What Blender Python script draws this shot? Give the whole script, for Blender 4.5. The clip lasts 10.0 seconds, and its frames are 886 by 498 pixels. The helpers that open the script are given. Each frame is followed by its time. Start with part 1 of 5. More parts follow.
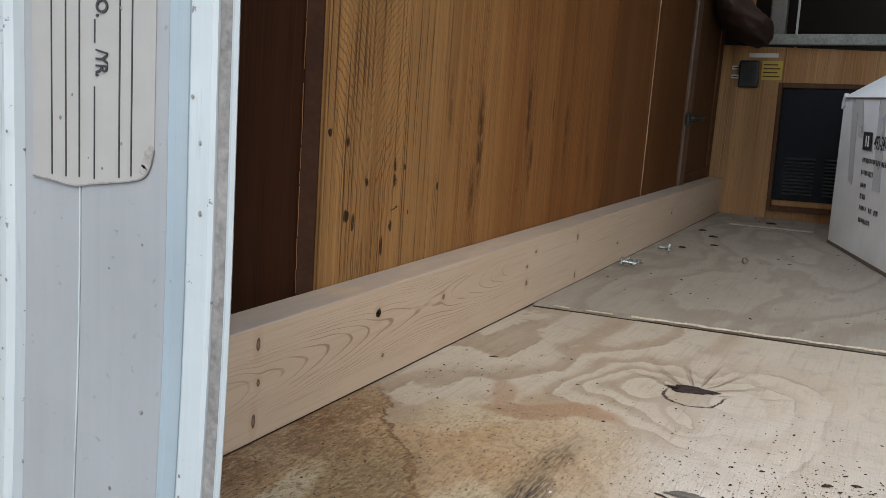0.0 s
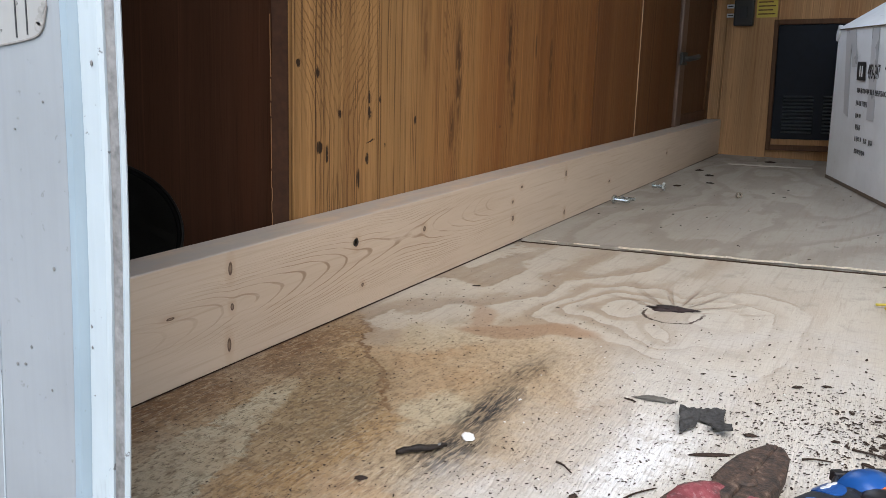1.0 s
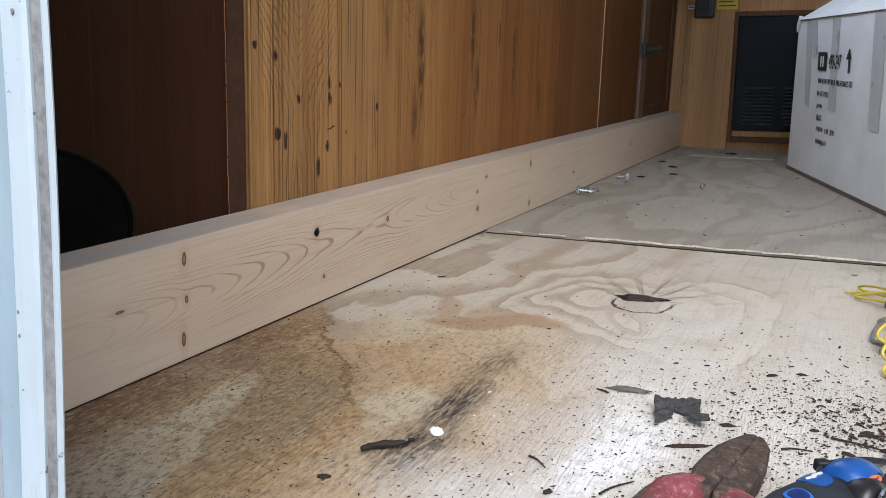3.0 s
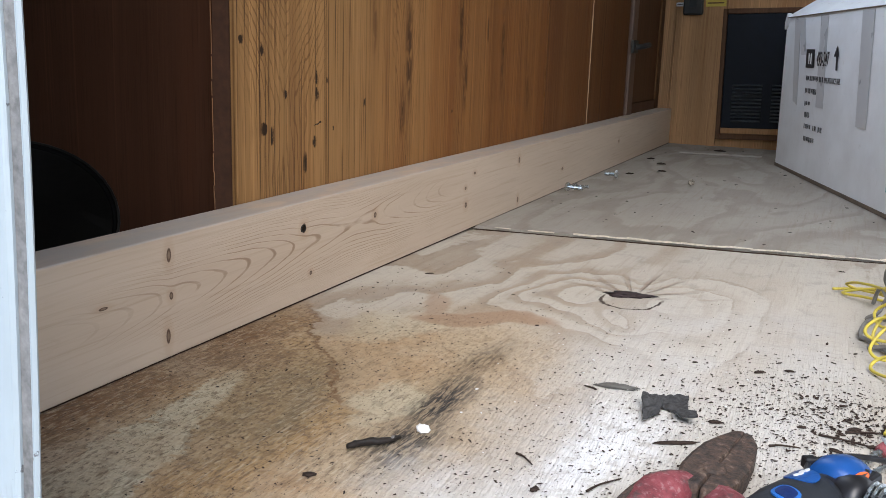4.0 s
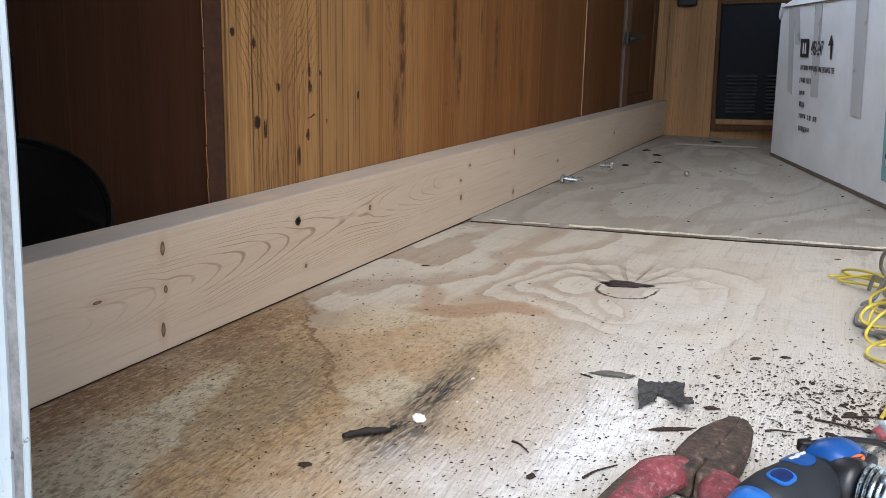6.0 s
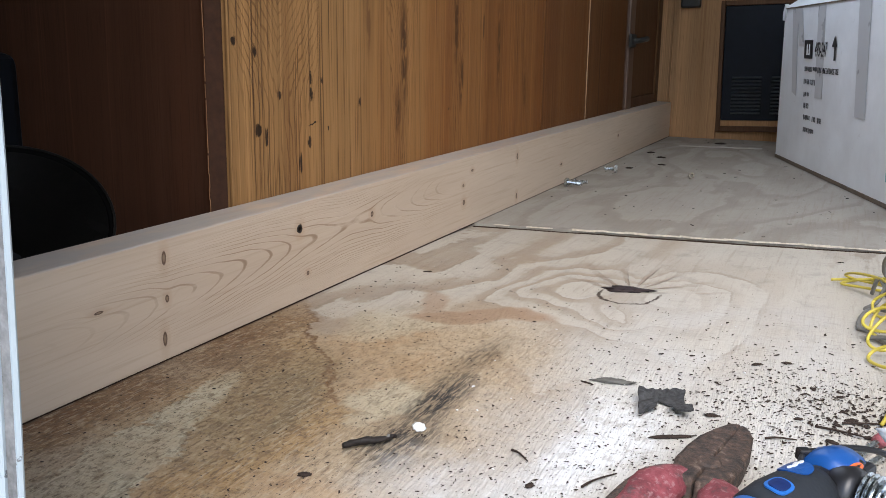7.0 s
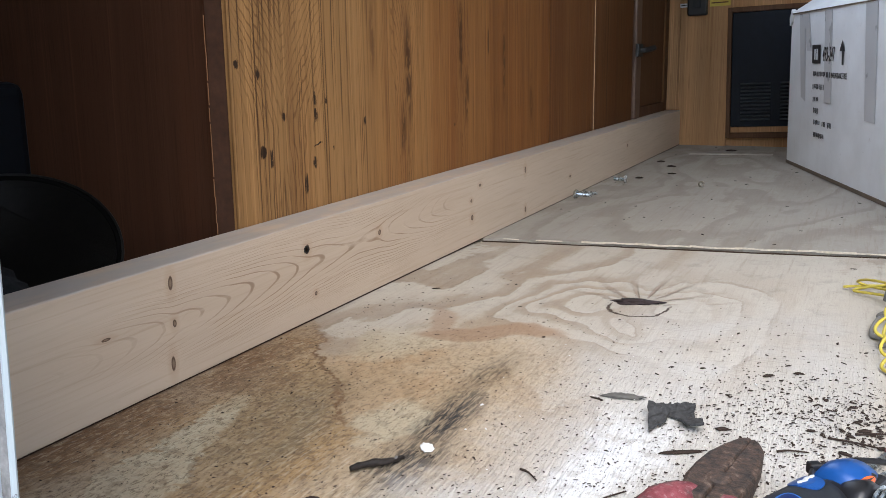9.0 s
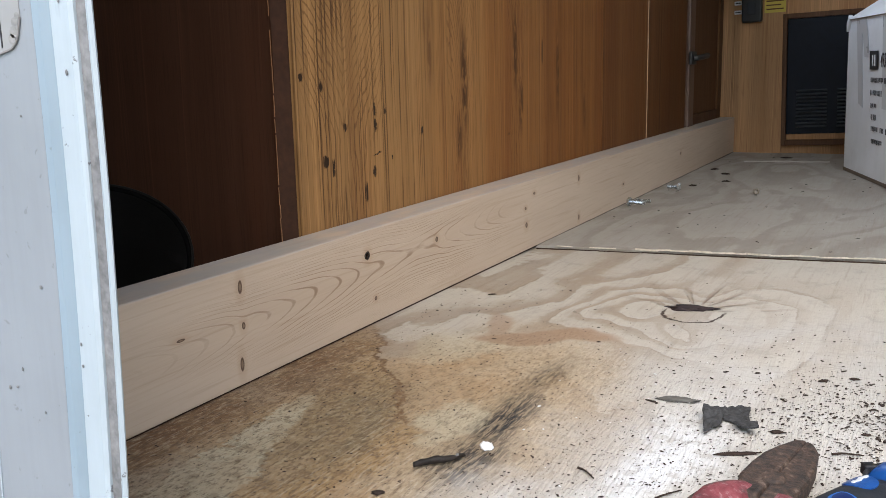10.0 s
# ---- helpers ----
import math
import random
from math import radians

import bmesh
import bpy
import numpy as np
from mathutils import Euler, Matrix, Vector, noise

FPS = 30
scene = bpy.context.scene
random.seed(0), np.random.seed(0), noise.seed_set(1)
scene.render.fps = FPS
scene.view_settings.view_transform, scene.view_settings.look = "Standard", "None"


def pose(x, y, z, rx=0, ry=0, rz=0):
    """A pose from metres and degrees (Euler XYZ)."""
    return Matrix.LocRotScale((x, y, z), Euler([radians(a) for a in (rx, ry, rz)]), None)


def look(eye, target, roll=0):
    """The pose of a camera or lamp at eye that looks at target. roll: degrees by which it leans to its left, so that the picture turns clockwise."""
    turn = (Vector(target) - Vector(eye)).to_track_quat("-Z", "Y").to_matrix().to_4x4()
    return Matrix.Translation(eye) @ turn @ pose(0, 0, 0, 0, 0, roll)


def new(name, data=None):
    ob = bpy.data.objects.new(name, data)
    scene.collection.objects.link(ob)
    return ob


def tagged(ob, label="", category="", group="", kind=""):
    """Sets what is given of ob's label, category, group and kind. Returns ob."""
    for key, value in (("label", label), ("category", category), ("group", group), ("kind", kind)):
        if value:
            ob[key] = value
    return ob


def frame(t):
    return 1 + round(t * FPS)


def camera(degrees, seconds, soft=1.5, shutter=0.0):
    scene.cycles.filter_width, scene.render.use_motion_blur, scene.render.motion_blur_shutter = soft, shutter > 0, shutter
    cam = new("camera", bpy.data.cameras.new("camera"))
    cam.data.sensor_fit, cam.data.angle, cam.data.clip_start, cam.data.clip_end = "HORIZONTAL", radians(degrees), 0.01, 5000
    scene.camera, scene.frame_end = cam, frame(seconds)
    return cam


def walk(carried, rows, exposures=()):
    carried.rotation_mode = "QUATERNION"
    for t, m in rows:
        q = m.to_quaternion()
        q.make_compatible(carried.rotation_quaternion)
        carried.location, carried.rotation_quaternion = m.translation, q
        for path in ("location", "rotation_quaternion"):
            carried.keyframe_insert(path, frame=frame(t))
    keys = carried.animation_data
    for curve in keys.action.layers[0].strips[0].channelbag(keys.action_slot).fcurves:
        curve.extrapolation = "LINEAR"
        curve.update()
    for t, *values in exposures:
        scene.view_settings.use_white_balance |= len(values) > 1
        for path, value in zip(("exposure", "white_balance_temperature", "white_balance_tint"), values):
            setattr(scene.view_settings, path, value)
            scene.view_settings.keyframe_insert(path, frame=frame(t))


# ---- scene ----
cam = camera(51.67, 10.0, soft=0.8)
# seconds, eye, yaw, pitch, roll
PATH = [
    (0, 0.0011, 0.0595, 0.2706, 26.727, -10.067, -3.973),
    (0.2, 0.0214, 0.0539, 0.2700, 27.069, -10.598, -4.031),
    (0.5, 0.0407, 0.0637, 0.2468, 27.360, -11.329, -2.859),
    (0.8, 0.0436, 0.0699, 0.2394, 27.042, -11.954, -2.128),
    (1, 0.0399, 0.0644, 0.2375, 27.178, -12.150, -1.628),
    (1.5, 0.0319, 0.0674, 0.2381, 27.263, -12.187, -0.807),
    (1.8, 0.0314, 0.0731, 0.2348, 27.045, -12.037, -0.748),
    (2, 0.0314, 0.0801, 0.2354, 26.741, -12.164, -0.783),
    (2.5, 0.0273, 0.0835, 0.2289, 25.545, -12.189, -1.317),
    (4, 0.0266, 0.0896, 0.2240, 24.084, -12.452, -1.854),
    (4.5, 0.0308, 0.0885, 0.2247, 23.870, -12.465, -1.850),
    (5, 0.0419, 0.0966, 0.2213, 23.726, -12.513, -1.609),
    (5.5, 0.0392, 0.0999, 0.2144, 23.545, -12.560, -1.313),
    (6, 0.0287, 0.0907, 0.2197, 23.793, -12.688, -1.221),
    (7.5, 0.0353, 0.0933, 0.2254, 24.406, -12.479, -0.490),
    (8, 0.0366, 0.0950, 0.2270, 24.640, -12.218, -0.067),
    (8.5, 0.0416, 0.1017, 0.2258, 24.716, -12.002, 0.480),
    (9, 0.0385, 0.0970, 0.2279, 24.749, -11.800, 0.803),
    (9.5, 0.0294, 0.0802, 0.2340, 24.921, -11.628, 0.991),
    (9.7, 0.0297, 0.0770, 0.2317, 25.111, -11.501, 1.018),
    (10, 0.0422, 0.0756, 0.2305, 27.839, -11.217, 1.359),
]
walk(cam, [(t, pose(x, y, z, 90 + pitch, roll, yaw)) for t, x, y, z, yaw, pitch, roll in PATH],
     exposures=[(0.0, 1.21, 7170, 10), (0.3, 1.26, 7070, 10), (0.6, 1.46, 6870, 10), (1.0, 1.50, 6770, 10), (2.5, 1.52, 6620, 10), (4.5, 1.52, 6470, 10), (5.5, 1.56, 6200, 10), (6.0, 1.54, 6550, 10), (7.5, 1.62, 6520, 10), (8.5, 1.64, 6420, 10), (10.0, 1.53, 6770, 10)])

# ---- light: an overcast day outside the open hatch ----
world = bpy.data.worlds.new("overcast_sky")
scene.world = world
world.use_nodes = True
wn = world.node_tree.nodes
sky = wn.new("ShaderNodeTexSky")
sky.sky_type = "NISHITA"
sky.sun_disc = False
sky.sun_elevation, sky.sun_rotation = radians(50), radians(150)
world.node_tree.links.new(sky.outputs[0], wn["Background"].inputs[0])
wn["Background"].inputs[1].default_value = 0.15
sun = new("sun", bpy.data.lights.new("sun", "SUN"))
sun.data.energy, sun.data.angle, sun.data.color = 1.25, radians(45), (1.0, 0.98, 0.95)
sun.matrix_world = look((1.0, -2.0, 3.1), (0, 0.4, 0))

# unseen area lamp, added in the side opening to brighten the carton
side_fill_light = new("side_fill_light", bpy.data.lights.new("side_fill_light", "AREA"))
side_fill_light.data.shape = "RECTANGLE"
side_fill_light.data.size, side_fill_light.data.size_y, side_fill_light.data.energy = 1.10, 1.60, 3.3
side_fill_light.data.color = (0.90, 0.95, 1.0)
side_fill_light.matrix_world = look((-0.452, 1.635, 1.12), (1.0, 1.635, 1.12))

# ---- materials ----
class Nodes:
    """A short way to write node trees."""

    def __init__(self, name):
        self.mat = bpy.data.materials.new(name)
        self.mat.use_nodes = True
        self.tree = self.mat.node_tree
        self.bsdf = self.tree.nodes["Principled BSDF"]

    def put(self, socket, value):
        if isinstance(value, bpy.types.NodeSocket):
            self.tree.links.new(value, socket)
        else:
            socket.default_value = value

    def math(self, op, a, b=0.0, c=0.0):
        n = self.tree.nodes.new("ShaderNodeMath")
        n.operation = op
        for s, v in zip(n.inputs, (a, b, c)):
            self.put(s, v)
        return n.outputs[0]

    def add(self, a, b): return self.math("ADD", a, b)
    def sub(self, a, b): return self.math("SUBTRACT", a, b)
    def mul(self, a, b): return self.math("MULTIPLY", a, b)

    def coords(self, scale=(1, 1, 1), shift=(0, 0, 0), kind="Object"):
        tc = self.tree.nodes.new("ShaderNodeTexCoord")
        m = self.tree.nodes.new("ShaderNodeMapping")
        m.inputs["Scale"].default_value, m.inputs["Location"].default_value = scale, shift
        self.tree.links.new(tc.outputs[kind], m.inputs[0])
        return m.outputs[0]

    def xyz(self, vec):
        n = self.tree.nodes.new("ShaderNodeSeparateXYZ")
        self.put(n.inputs[0], vec)
        return n.outputs

    def join(self, x, y, z):
        n = self.tree.nodes.new("ShaderNodeCombineXYZ")
        for s, v in zip(n.inputs, (x, y, z)):
            self.put(s, v)
        return n.outputs[0]

    def noise(self, vec, scale=5.0, detail=4.0, rough=0.55, warp=0.0):
        n = self.tree.nodes.new("ShaderNodeTexNoise")
        self.put(n.inputs["Vector"], vec)
        for k, v in (("Scale", scale), ("Detail", detail), ("Roughness", rough), ("Distortion", warp)):
            n.inputs[k].default_value = v
        return n.outputs["Fac"]

    def ramp(self, fac, *stops, ease="LINEAR"):
        n = self.tree.nodes.new("ShaderNodeValToRGB")
        r = n.color_ramp
        r.interpolation = ease
        while len(r.elements) < len(stops):
            r.elements.new(0.5)
        for e, (p, c) in zip(r.elements, stops):
            e.position = p
            e.color = (c, c, c, 1) if isinstance(c, (int, float)) else (*c, 1)
        self.put(n.inputs[0], fac)
        return n.outputs[0]

    def mix(self, fac, a, b, how="MIX"):
        n = self.tree.nodes.new("ShaderNodeMix")
        n.data_type, n.blend_type = "RGBA", how
        self.put(n.inputs[0], fac)
        for s, v in ((n.inputs[6], a), (n.inputs[7], b)):
            self.put(s, (*v, 1) if isinstance(v, tuple) else v)
        return n.outputs[2]

    def smooth(self, value, lo, hi):
        n = self.tree.nodes.new("ShaderNodeMapRange")
        n.interpolation_type = "SMOOTHSTEP"
        self.put(n.inputs[0], value)
        n.inputs[1].default_value, n.inputs[2].default_value = lo, hi
        return n.outputs[0]

    def done(self, colour, rough=0.6, height=None, bump=0.3, depth=0.001, metal=0.0, spec=0.5):
        if isinstance(colour, tuple):
            colour = (*colour, 1)
        self.put(self.bsdf.inputs["Base Color"], colour)
        self.put(self.bsdf.inputs["Roughness"], rough)
        self.bsdf.inputs["Metallic"].default_value = metal
        self.bsdf.inputs["Specular IOR Level"].default_value = spec
        if height is not None:
            b = self.tree.nodes.new("ShaderNodeBump")
            b.inputs["Strength"].default_value, b.inputs["Distance"].default_value = bump, depth
            self.put(b.inputs["Height"], height)
            self.tree.links.new(b.outputs[0], self.bsdf.inputs["Normal"])
        return self.mat


def blob(n, x, y, cx, cy, rx, ry, turn=0.0, lo=1.0, hi=0.5):
    """1 inside a soft ellipse, 0 outside; x and y may be warped."""
    ca, sa = math.cos(radians(turn)), math.sin(radians(turn))
    dx, dy = n.sub(x, cx), n.sub(y, cy)
    u = n.mul(n.add(n.mul(dx, ca), n.mul(dy, sa)), 1 / rx)
    v = n.mul(n.sub(n.mul(dy, ca), n.mul(dx, sa)), 1 / ry)
    d = n.math("SQRT", n.add(n.mul(u, u), n.mul(v, v)))
    return n.smooth(d, lo, hi)


def plain(name, colour, rough=0.5, metal=0.0, vary=0.15, scale=60.0, bump=0.1, spec=0.5):
    n = Nodes(name)
    c = n.coords()
    f = n.noise(c, scale, 5)
    g = n.noise(c, scale * 0.12, 3)
    f2 = n.add(n.mul(f, 0.6), n.mul(g, 0.4))
    dark = tuple(v * (1 - vary) for v in colour)
    lite = tuple(min(1, v * (1 + vary)) for v in colour)
    return n.done(n.ramp(f2, (0.3, dark), (0.7, lite)), n.add(n.mul(n.sub(f, 0.5), 0.25), rough), f, bump, 0.0006, metal, spec)

# ---- building helpers ----
def finish(bm, name, material, smooth=False):
    bmesh.ops.recalc_face_normals(bm, faces=bm.faces)
    me = bpy.data.meshes.new(name)
    bm.to_mesh(me)
    bm.free()
    for m in material if isinstance(material, (list, tuple)) else (material,):
        me.materials.append(m)
    if smooth:
        for p in me.polygons:
            p.use_smooth = True
    return me


def part(name, bm, material, parent=None, label="", smooth=False):
    ob = new(name, finish(bm, name, material, smooth))
    if parent:
        ob.parent = parent
    return tagged(ob, label)


def thing(name, label, category, m=None, group="", kind=""):
    ob = new(name)
    if m is not None:
        ob.matrix_world = m
    ob.empty_display_size = 0.02
    return tagged(ob, label, category, group, kind)


def box(lo, hi, bevel=0.0, segments=2, m=None):
    bm = bmesh.new()
    bmesh.ops.create_cube(bm, size=1)
    for v in bm.verts:
        v.co = Vector([l + (h - l) * (c + 0.5) for l, h, c in zip(lo, hi, v.co)])
    if bevel:
        bmesh.ops.bevel(bm, geom=bm.edges[:], offset=bevel, segments=segments, affect="EDGES", profile=0.5)
    if m is not None:
        bm.transform(m)
    return bm


def prism(outline, lo, hi, axis="z", bevel=0.0):
    """An outline of (u, v) pairs drawn out along an axis from lo to hi."""
    bm = bmesh.new()
    def at(u, v, w):
        return {"z": (u, v, w), "x": (w, u, v), "y": (u, w, v)}[axis]
    a = [bm.verts.new(at(u, v, lo)) for u, v in outline]
    b = [bm.verts.new(at(u, v, hi)) for u, v in outline]
    bm.faces.new(a), bm.faces.new(b[::-1])
    for i in range(len(a)):
        j = (i + 1) % len(a)
        bm.faces.new((a[i], b[i], b[j], a[j]))
    bmesh.ops.recalc_face_normals(bm, faces=bm.faces)
    if bevel:
        bmesh.ops.bevel(bm, geom=bm.edges[:], offset=bevel, segments=2, affect="EDGES", profile=0.5)
    return bm


def lathe(profile, sides=24, m=None):
    """Turns (radius, height) pairs about z."""
    bm = bmesh.new()
    rings = []
    for r, h in profile:
        rings.append([bm.verts.new((r * math.cos(2 * math.pi * i / sides), r * math.sin(2 * math.pi * i / sides), h)) for i in range(sides)])
    for a, b in zip(rings, rings[1:]):
        for i in range(sides):
            j = (i + 1) % sides
            bm.faces.new((a[i], a[j], b[j], b[i]))
    bm.faces.new(rings[0][::-1]), bm.faces.new(rings[-1])
    if m is not None:
        bm.transform(m)
    return bm


def tube(points, radius, sides=8, taper=None):
    """A round bar along a smooth line through the points."""
    pts = [Vector(p) for p in points]
    line = []
    for i in range(len(pts) - 1):
        p0, p1, p2, p3 = pts[max(i - 1, 0)], pts[i], pts[i + 1], pts[min(i + 2, len(pts) - 1)]
        for k in range(6):
            t = k / 6
            line.append(0.5 * (2 * p1 + (p2 - p0) * t + (2 * p0 - 5 * p1 + 4 * p2 - p3) * t * t + (3 * p1 - p0 - 3 * p2 + p3) * t ** 3))
    line.append(pts[-1])
    bm = bmesh.new()
    rings, side = [], Vector((0.3, 0.2, 1)).normalized()
    for i, p in enumerate(line):
        ahead = (line[min(i + 1, len(line) - 1)] - line[max(i - 1, 0)]).normalized()
        side = (side - ahead * side.dot(ahead)).normalized()
        other = ahead.cross(side)
        r = radius * (taper(i / (len(line) - 1)) if taper else 1)
        rings.append([bm.verts.new(p + r * (math.cos(a) * side + math.sin(a) * other)) for a in [2 * math.pi * s / sides for s in range(sides)]])
    for a, b in zip(rings, rings[1:]):
        for i in range(sides):
            j = (i + 1) % sides
            bm.faces.new((a[i], a[j], b[j], b[i]))
    bm.faces.new(rings[0][::-1]), bm.faces.new(rings[-1])
    return bm


def structure(name, bm, material, label="", category="", smooth=False):
    return tagged(new(name, finish(bm, name, material, smooth)), label, category, "", "structure")


def letters(name, text, size, material, parent, m, squash=1.0, label="", bold=0.0):
    """Flat raised writing, as a mesh."""
    cu = bpy.data.curves.new(name, "FONT")
    cu.body, cu.size, cu.extrude, cu.offset = text, size, 0.00015, bold
    tmp = bpy.data.objects.new(name, cu)
    scene.collection.objects.link(tmp)
    bpy.context.view_layer.update()
    me = bpy.data.meshes.new_from_object(tmp.evaluated_get(bpy.context.evaluated_depsgraph_get()))
    bpy.data.objects.remove(tmp)
    bpy.data.curves.remove(cu)
    me.transform(Matrix.Diagonal((squash, 1, 1, 1)))
    me.materials.clear()
    me.materials.append(material)
    ob = new(name, me)
    if parent:
        ob.parent = parent
    ob.matrix_local = m
    return tagged(ob, label)


def wood_plywood(name, sheet):
    """Rotary-cut construction plywood: contour figure, stains, scuffs and a painted pool of light at true places in
    metres.
    """
    n = Nodes(name)
    pos = n.coords()
    x0, y1, _ = n.xyz(pos)
    y0 = n.sub(n.sub(n.mul(y1, 0.975), n.mul(x0, 0.036)), -0.0020)
    w1, w2 = n.noise(pos, 22, 4, 0.6), n.noise(n.coords(shift=(3.1, 1.7, 0)), 22, 4, 0.6)
    w3, w4 = n.noise(n.coords(shift=(5.1, 2.7, 0)), 7, 2, 0.5), n.noise(n.coords(shift=(8.1, 4.7, 0)), 7, 2, 0.5)
    w7, w8 = n.noise(n.coords(shift=(2, 2, 0)), 110, 4, 0.65), n.noise(n.coords(shift=(9, 5, 0)), 110, 4, 0.65)
    x = n.add(n.add(x0, n.mul(n.sub(w7, 0.5), 0.022)), n.add(n.mul(n.sub(w1, 0.5), 0.05), n.mul(n.sub(w3, 0.5), 0.05)))
    y = n.add(n.add(y0, n.mul(n.sub(w8, 0.5), 0.034)), n.add(n.mul(n.sub(w2, 0.5), 0.06), n.mul(n.sub(w4, 0.5), 0.07)))
    w5, w6 = n.noise(n.coords((1, 0.6, 1), (1.3, 6.1, 0)), 16, 3, 0.55), n.noise(n.coords((1, 0.6, 1), (6.3, 2.1, 0)), 16, 3, 0.55)
    xs = n.add(x0, n.add(n.mul(n.sub(w3, 0.5), 0.05), n.mul(n.sub(w5, 0.5), 0.035)))
    ys = n.add(y0, n.add(n.mul(n.sub(w4, 0.5), 0.10), n.mul(n.sub(w6, 0.5), 0.05)))
    # contour figure
    h = n.noise(n.coords((4.2, 1.5, 1), (0.3 + 2 * sheet, 0.1, 0)), 1.0, 3.0, 0.5, 0.5)
    h = n.add(n.mul(h, 1.1), n.mul(x0, 0.35))
    if sheet == 0:
        for cx, cy, rx, ry, amp in ((-0.205, 0.895, 0.062, 0.085, 0.42), (-0.092, 0.890, 0.042, 0.060, 0.26), (-0.150, 0.90, 0.11, 0.15, 0.26), (-0.140, 0.826, 0.020, 0.026, 0.22), (-0.142, 0.99, 0.022, 0.07, -0.25), (-0.33, 0.80, 0.05, 0.10, 0.22)):
            dx, dy = n.mul(n.sub(xs, cx), 1 / rx), n.mul(n.sub(ys, cy), 1 / ry)
            h = n.add(h, n.mul(n.math("EXPONENT", n.mul(n.add(n.mul(dx, dx), n.mul(dy, dy)), -1.0)), amp))
    tooth = n.math("FRACT", n.mul(n.add(h, n.add(n.mul(n.sub(w7, 0.5), 0.03), n.mul(n.sub(w5, 0.5), 0.09))), 6.0 if sheet == 0 else 7.5))
    band = n.ramp(tooth, (0.0, 0.0), (0.30, 0.06), (0.50, 0.30), (0.64, 0.80), (0.84, 1.0), (0.92, 0.8), (1.0, 0.0))
    fine = n.noise(n.coords((190, 9, 1)), 1.0, 5, 0.65)
    pores = n.noise(n.coords((420, 26, 1), (1, 2, 0)), 1.0, 3, 0.6)
    mid = n.noise(n.coords((9, 4, 1), (7, 3, 0)), 1.0, 4, 0.6)
    if sheet == 0:
        side = n.add(0.30, n.mul(n.smooth(x0, -0.09, -0.19), 0.45))
        col = n.mix(n.mul(band, side), (0.52, 0.485, 0.42), (0.31, 0.225, 0.150))
        rim = n.mul(n.smooth(tooth, 0.86, 0.93), n.smooth(tooth, 0.985, 0.95))
        col = n.mix(n.mul(n.mul(rim, n.smooth(w6, 0.42, 0.58)), 0.5), col, (0.20, 0.14, 0.095))
    else:
        col = n.mix(n.mul(band, 0.6), (0.362, 0.336, 0.298), (0.235, 0.200, 0.162))
    col = n.mix(n.smooth(mid, 0.35, 0.75), col, n.mix(0.5, col, (0.42, 0.38, 0.325) if sheet == 0 else (0.30, 0.278, 0.248)))
    col = n.mix(n.mul(n.smooth(fine, 0.50, 0.72), 0.30), col, (0.24, 0.17, 0.115))
    scr = n.smooth(n.noise(n.coords((70, 600, 1), (5, 5, 0)), 1.0, 3, 0.6), 0.60, 0.74)
    col = n.mix(n.mul(scr, 0.28), col, (0.75, 0.72, 0.68))
    dirt = n.smooth(n.noise(n.coords((1, 0.7, 1), (6, 1, 0)), 38, 7, 0.7), 0.50, 0.70)
    col = n.mix(n.mul(dirt, 0.38), col, (0.25, 0.22, 0.19))
    if sheet == 0:
        blotch = n.noise(n.coords((14, 9, 1), (2, 9, 0)), 1.0, 6, 0.65)
        rag = n.smooth(blotch, 0.42, 0.60)
        grit = n.noise(n.coords((1, 0.42, 1), (3, 8, 0)), 330, 4, 0.7)
        grain = n.noise(n.coords((1, 0.28, 1), (11, 8, 0)), 520, 3, 0.65)
        # lifted fibres lie along the sheet, most where it was wet and trodden
        fur = n.noise(n.coords((470, 62, 1), (2, 6, 0)), 1.0, 4, 0.62, 0.6)
        near = n.smooth(n.add(y0, n.mul(n.sub(w4, 0.5), 0.2)), 0.80, 0.62)
        # water stain along the board, bounded by a tide line
        slope = n.math("MAXIMUM", n.sub(0.568, y), -1.0)
        edge = n.sub(n.add(n.math("MINIMUM", n.mul(slope, 0.746), 0.02), -0.246), x)
        stain = n.smooth(edge, -0.002, 0.010)
        stain = n.mul(stain, n.smooth(y, 0.80, 0.70))
        tide = n.mul(n.mul(n.smooth(n.math("ABSOLUTE", n.sub(edge, 0.004)), 0.007, 0.0), n.smooth(y, 0.54, 0.58)), n.smooth(y, 0.76, 0.70))
        veil = blob(n, x, y, -0.25, 0.60, 0.15, 0.24, 0, 1.0, 0.45)
        col = n.mix(n.mul(veil, 0.68), col, (0.500, 0.352, 0.195))
        orange = n.math("MAXIMUM", blob(n, x, y, -0.275, 0.655, 0.075, 0.085, 25, 1.0, 0.55), n.mul(blob(n, x, y, -0.235, 0.430, 0.10, 0.055, 20, 1.0, 0.4), 1.0))
        col = n.mix(n.mul(orange, n.add(0.22, n.mul(rag, 0.55))), col, (0.46, 0.300, 0.165))
        col = n.mix(n.mul(stain, n.add(0.55, n.mul(rag, 0.25))), col, (0.420, 0.268, 0.124))
        # grey damp middle, darker red-brown strip by the board
        damp = blob(n, x, y, -0.295, 0.56, 0.055, 0.13, 10, 1.0, 0.35)
        col = n.mix(n.mul(damp, n.add(0.42, n.mul(rag, 0.45))), col, (0.225, 0.176, 0.106))
        red = n.mul(n.smooth(n.add(x0, n.mul(n.sub(w1, 0.5), 0.04)), -0.335, -0.385), n.smooth(y, 0.80, 0.64))
        col = n.mix(n.mul(red, n.add(0.42, n.mul(rag, 0.50))), col, (0.185, 0.092, 0.040))
        col = n.mix(n.mul(tide, 0.85), col, (0.175, 0.088, 0.036))
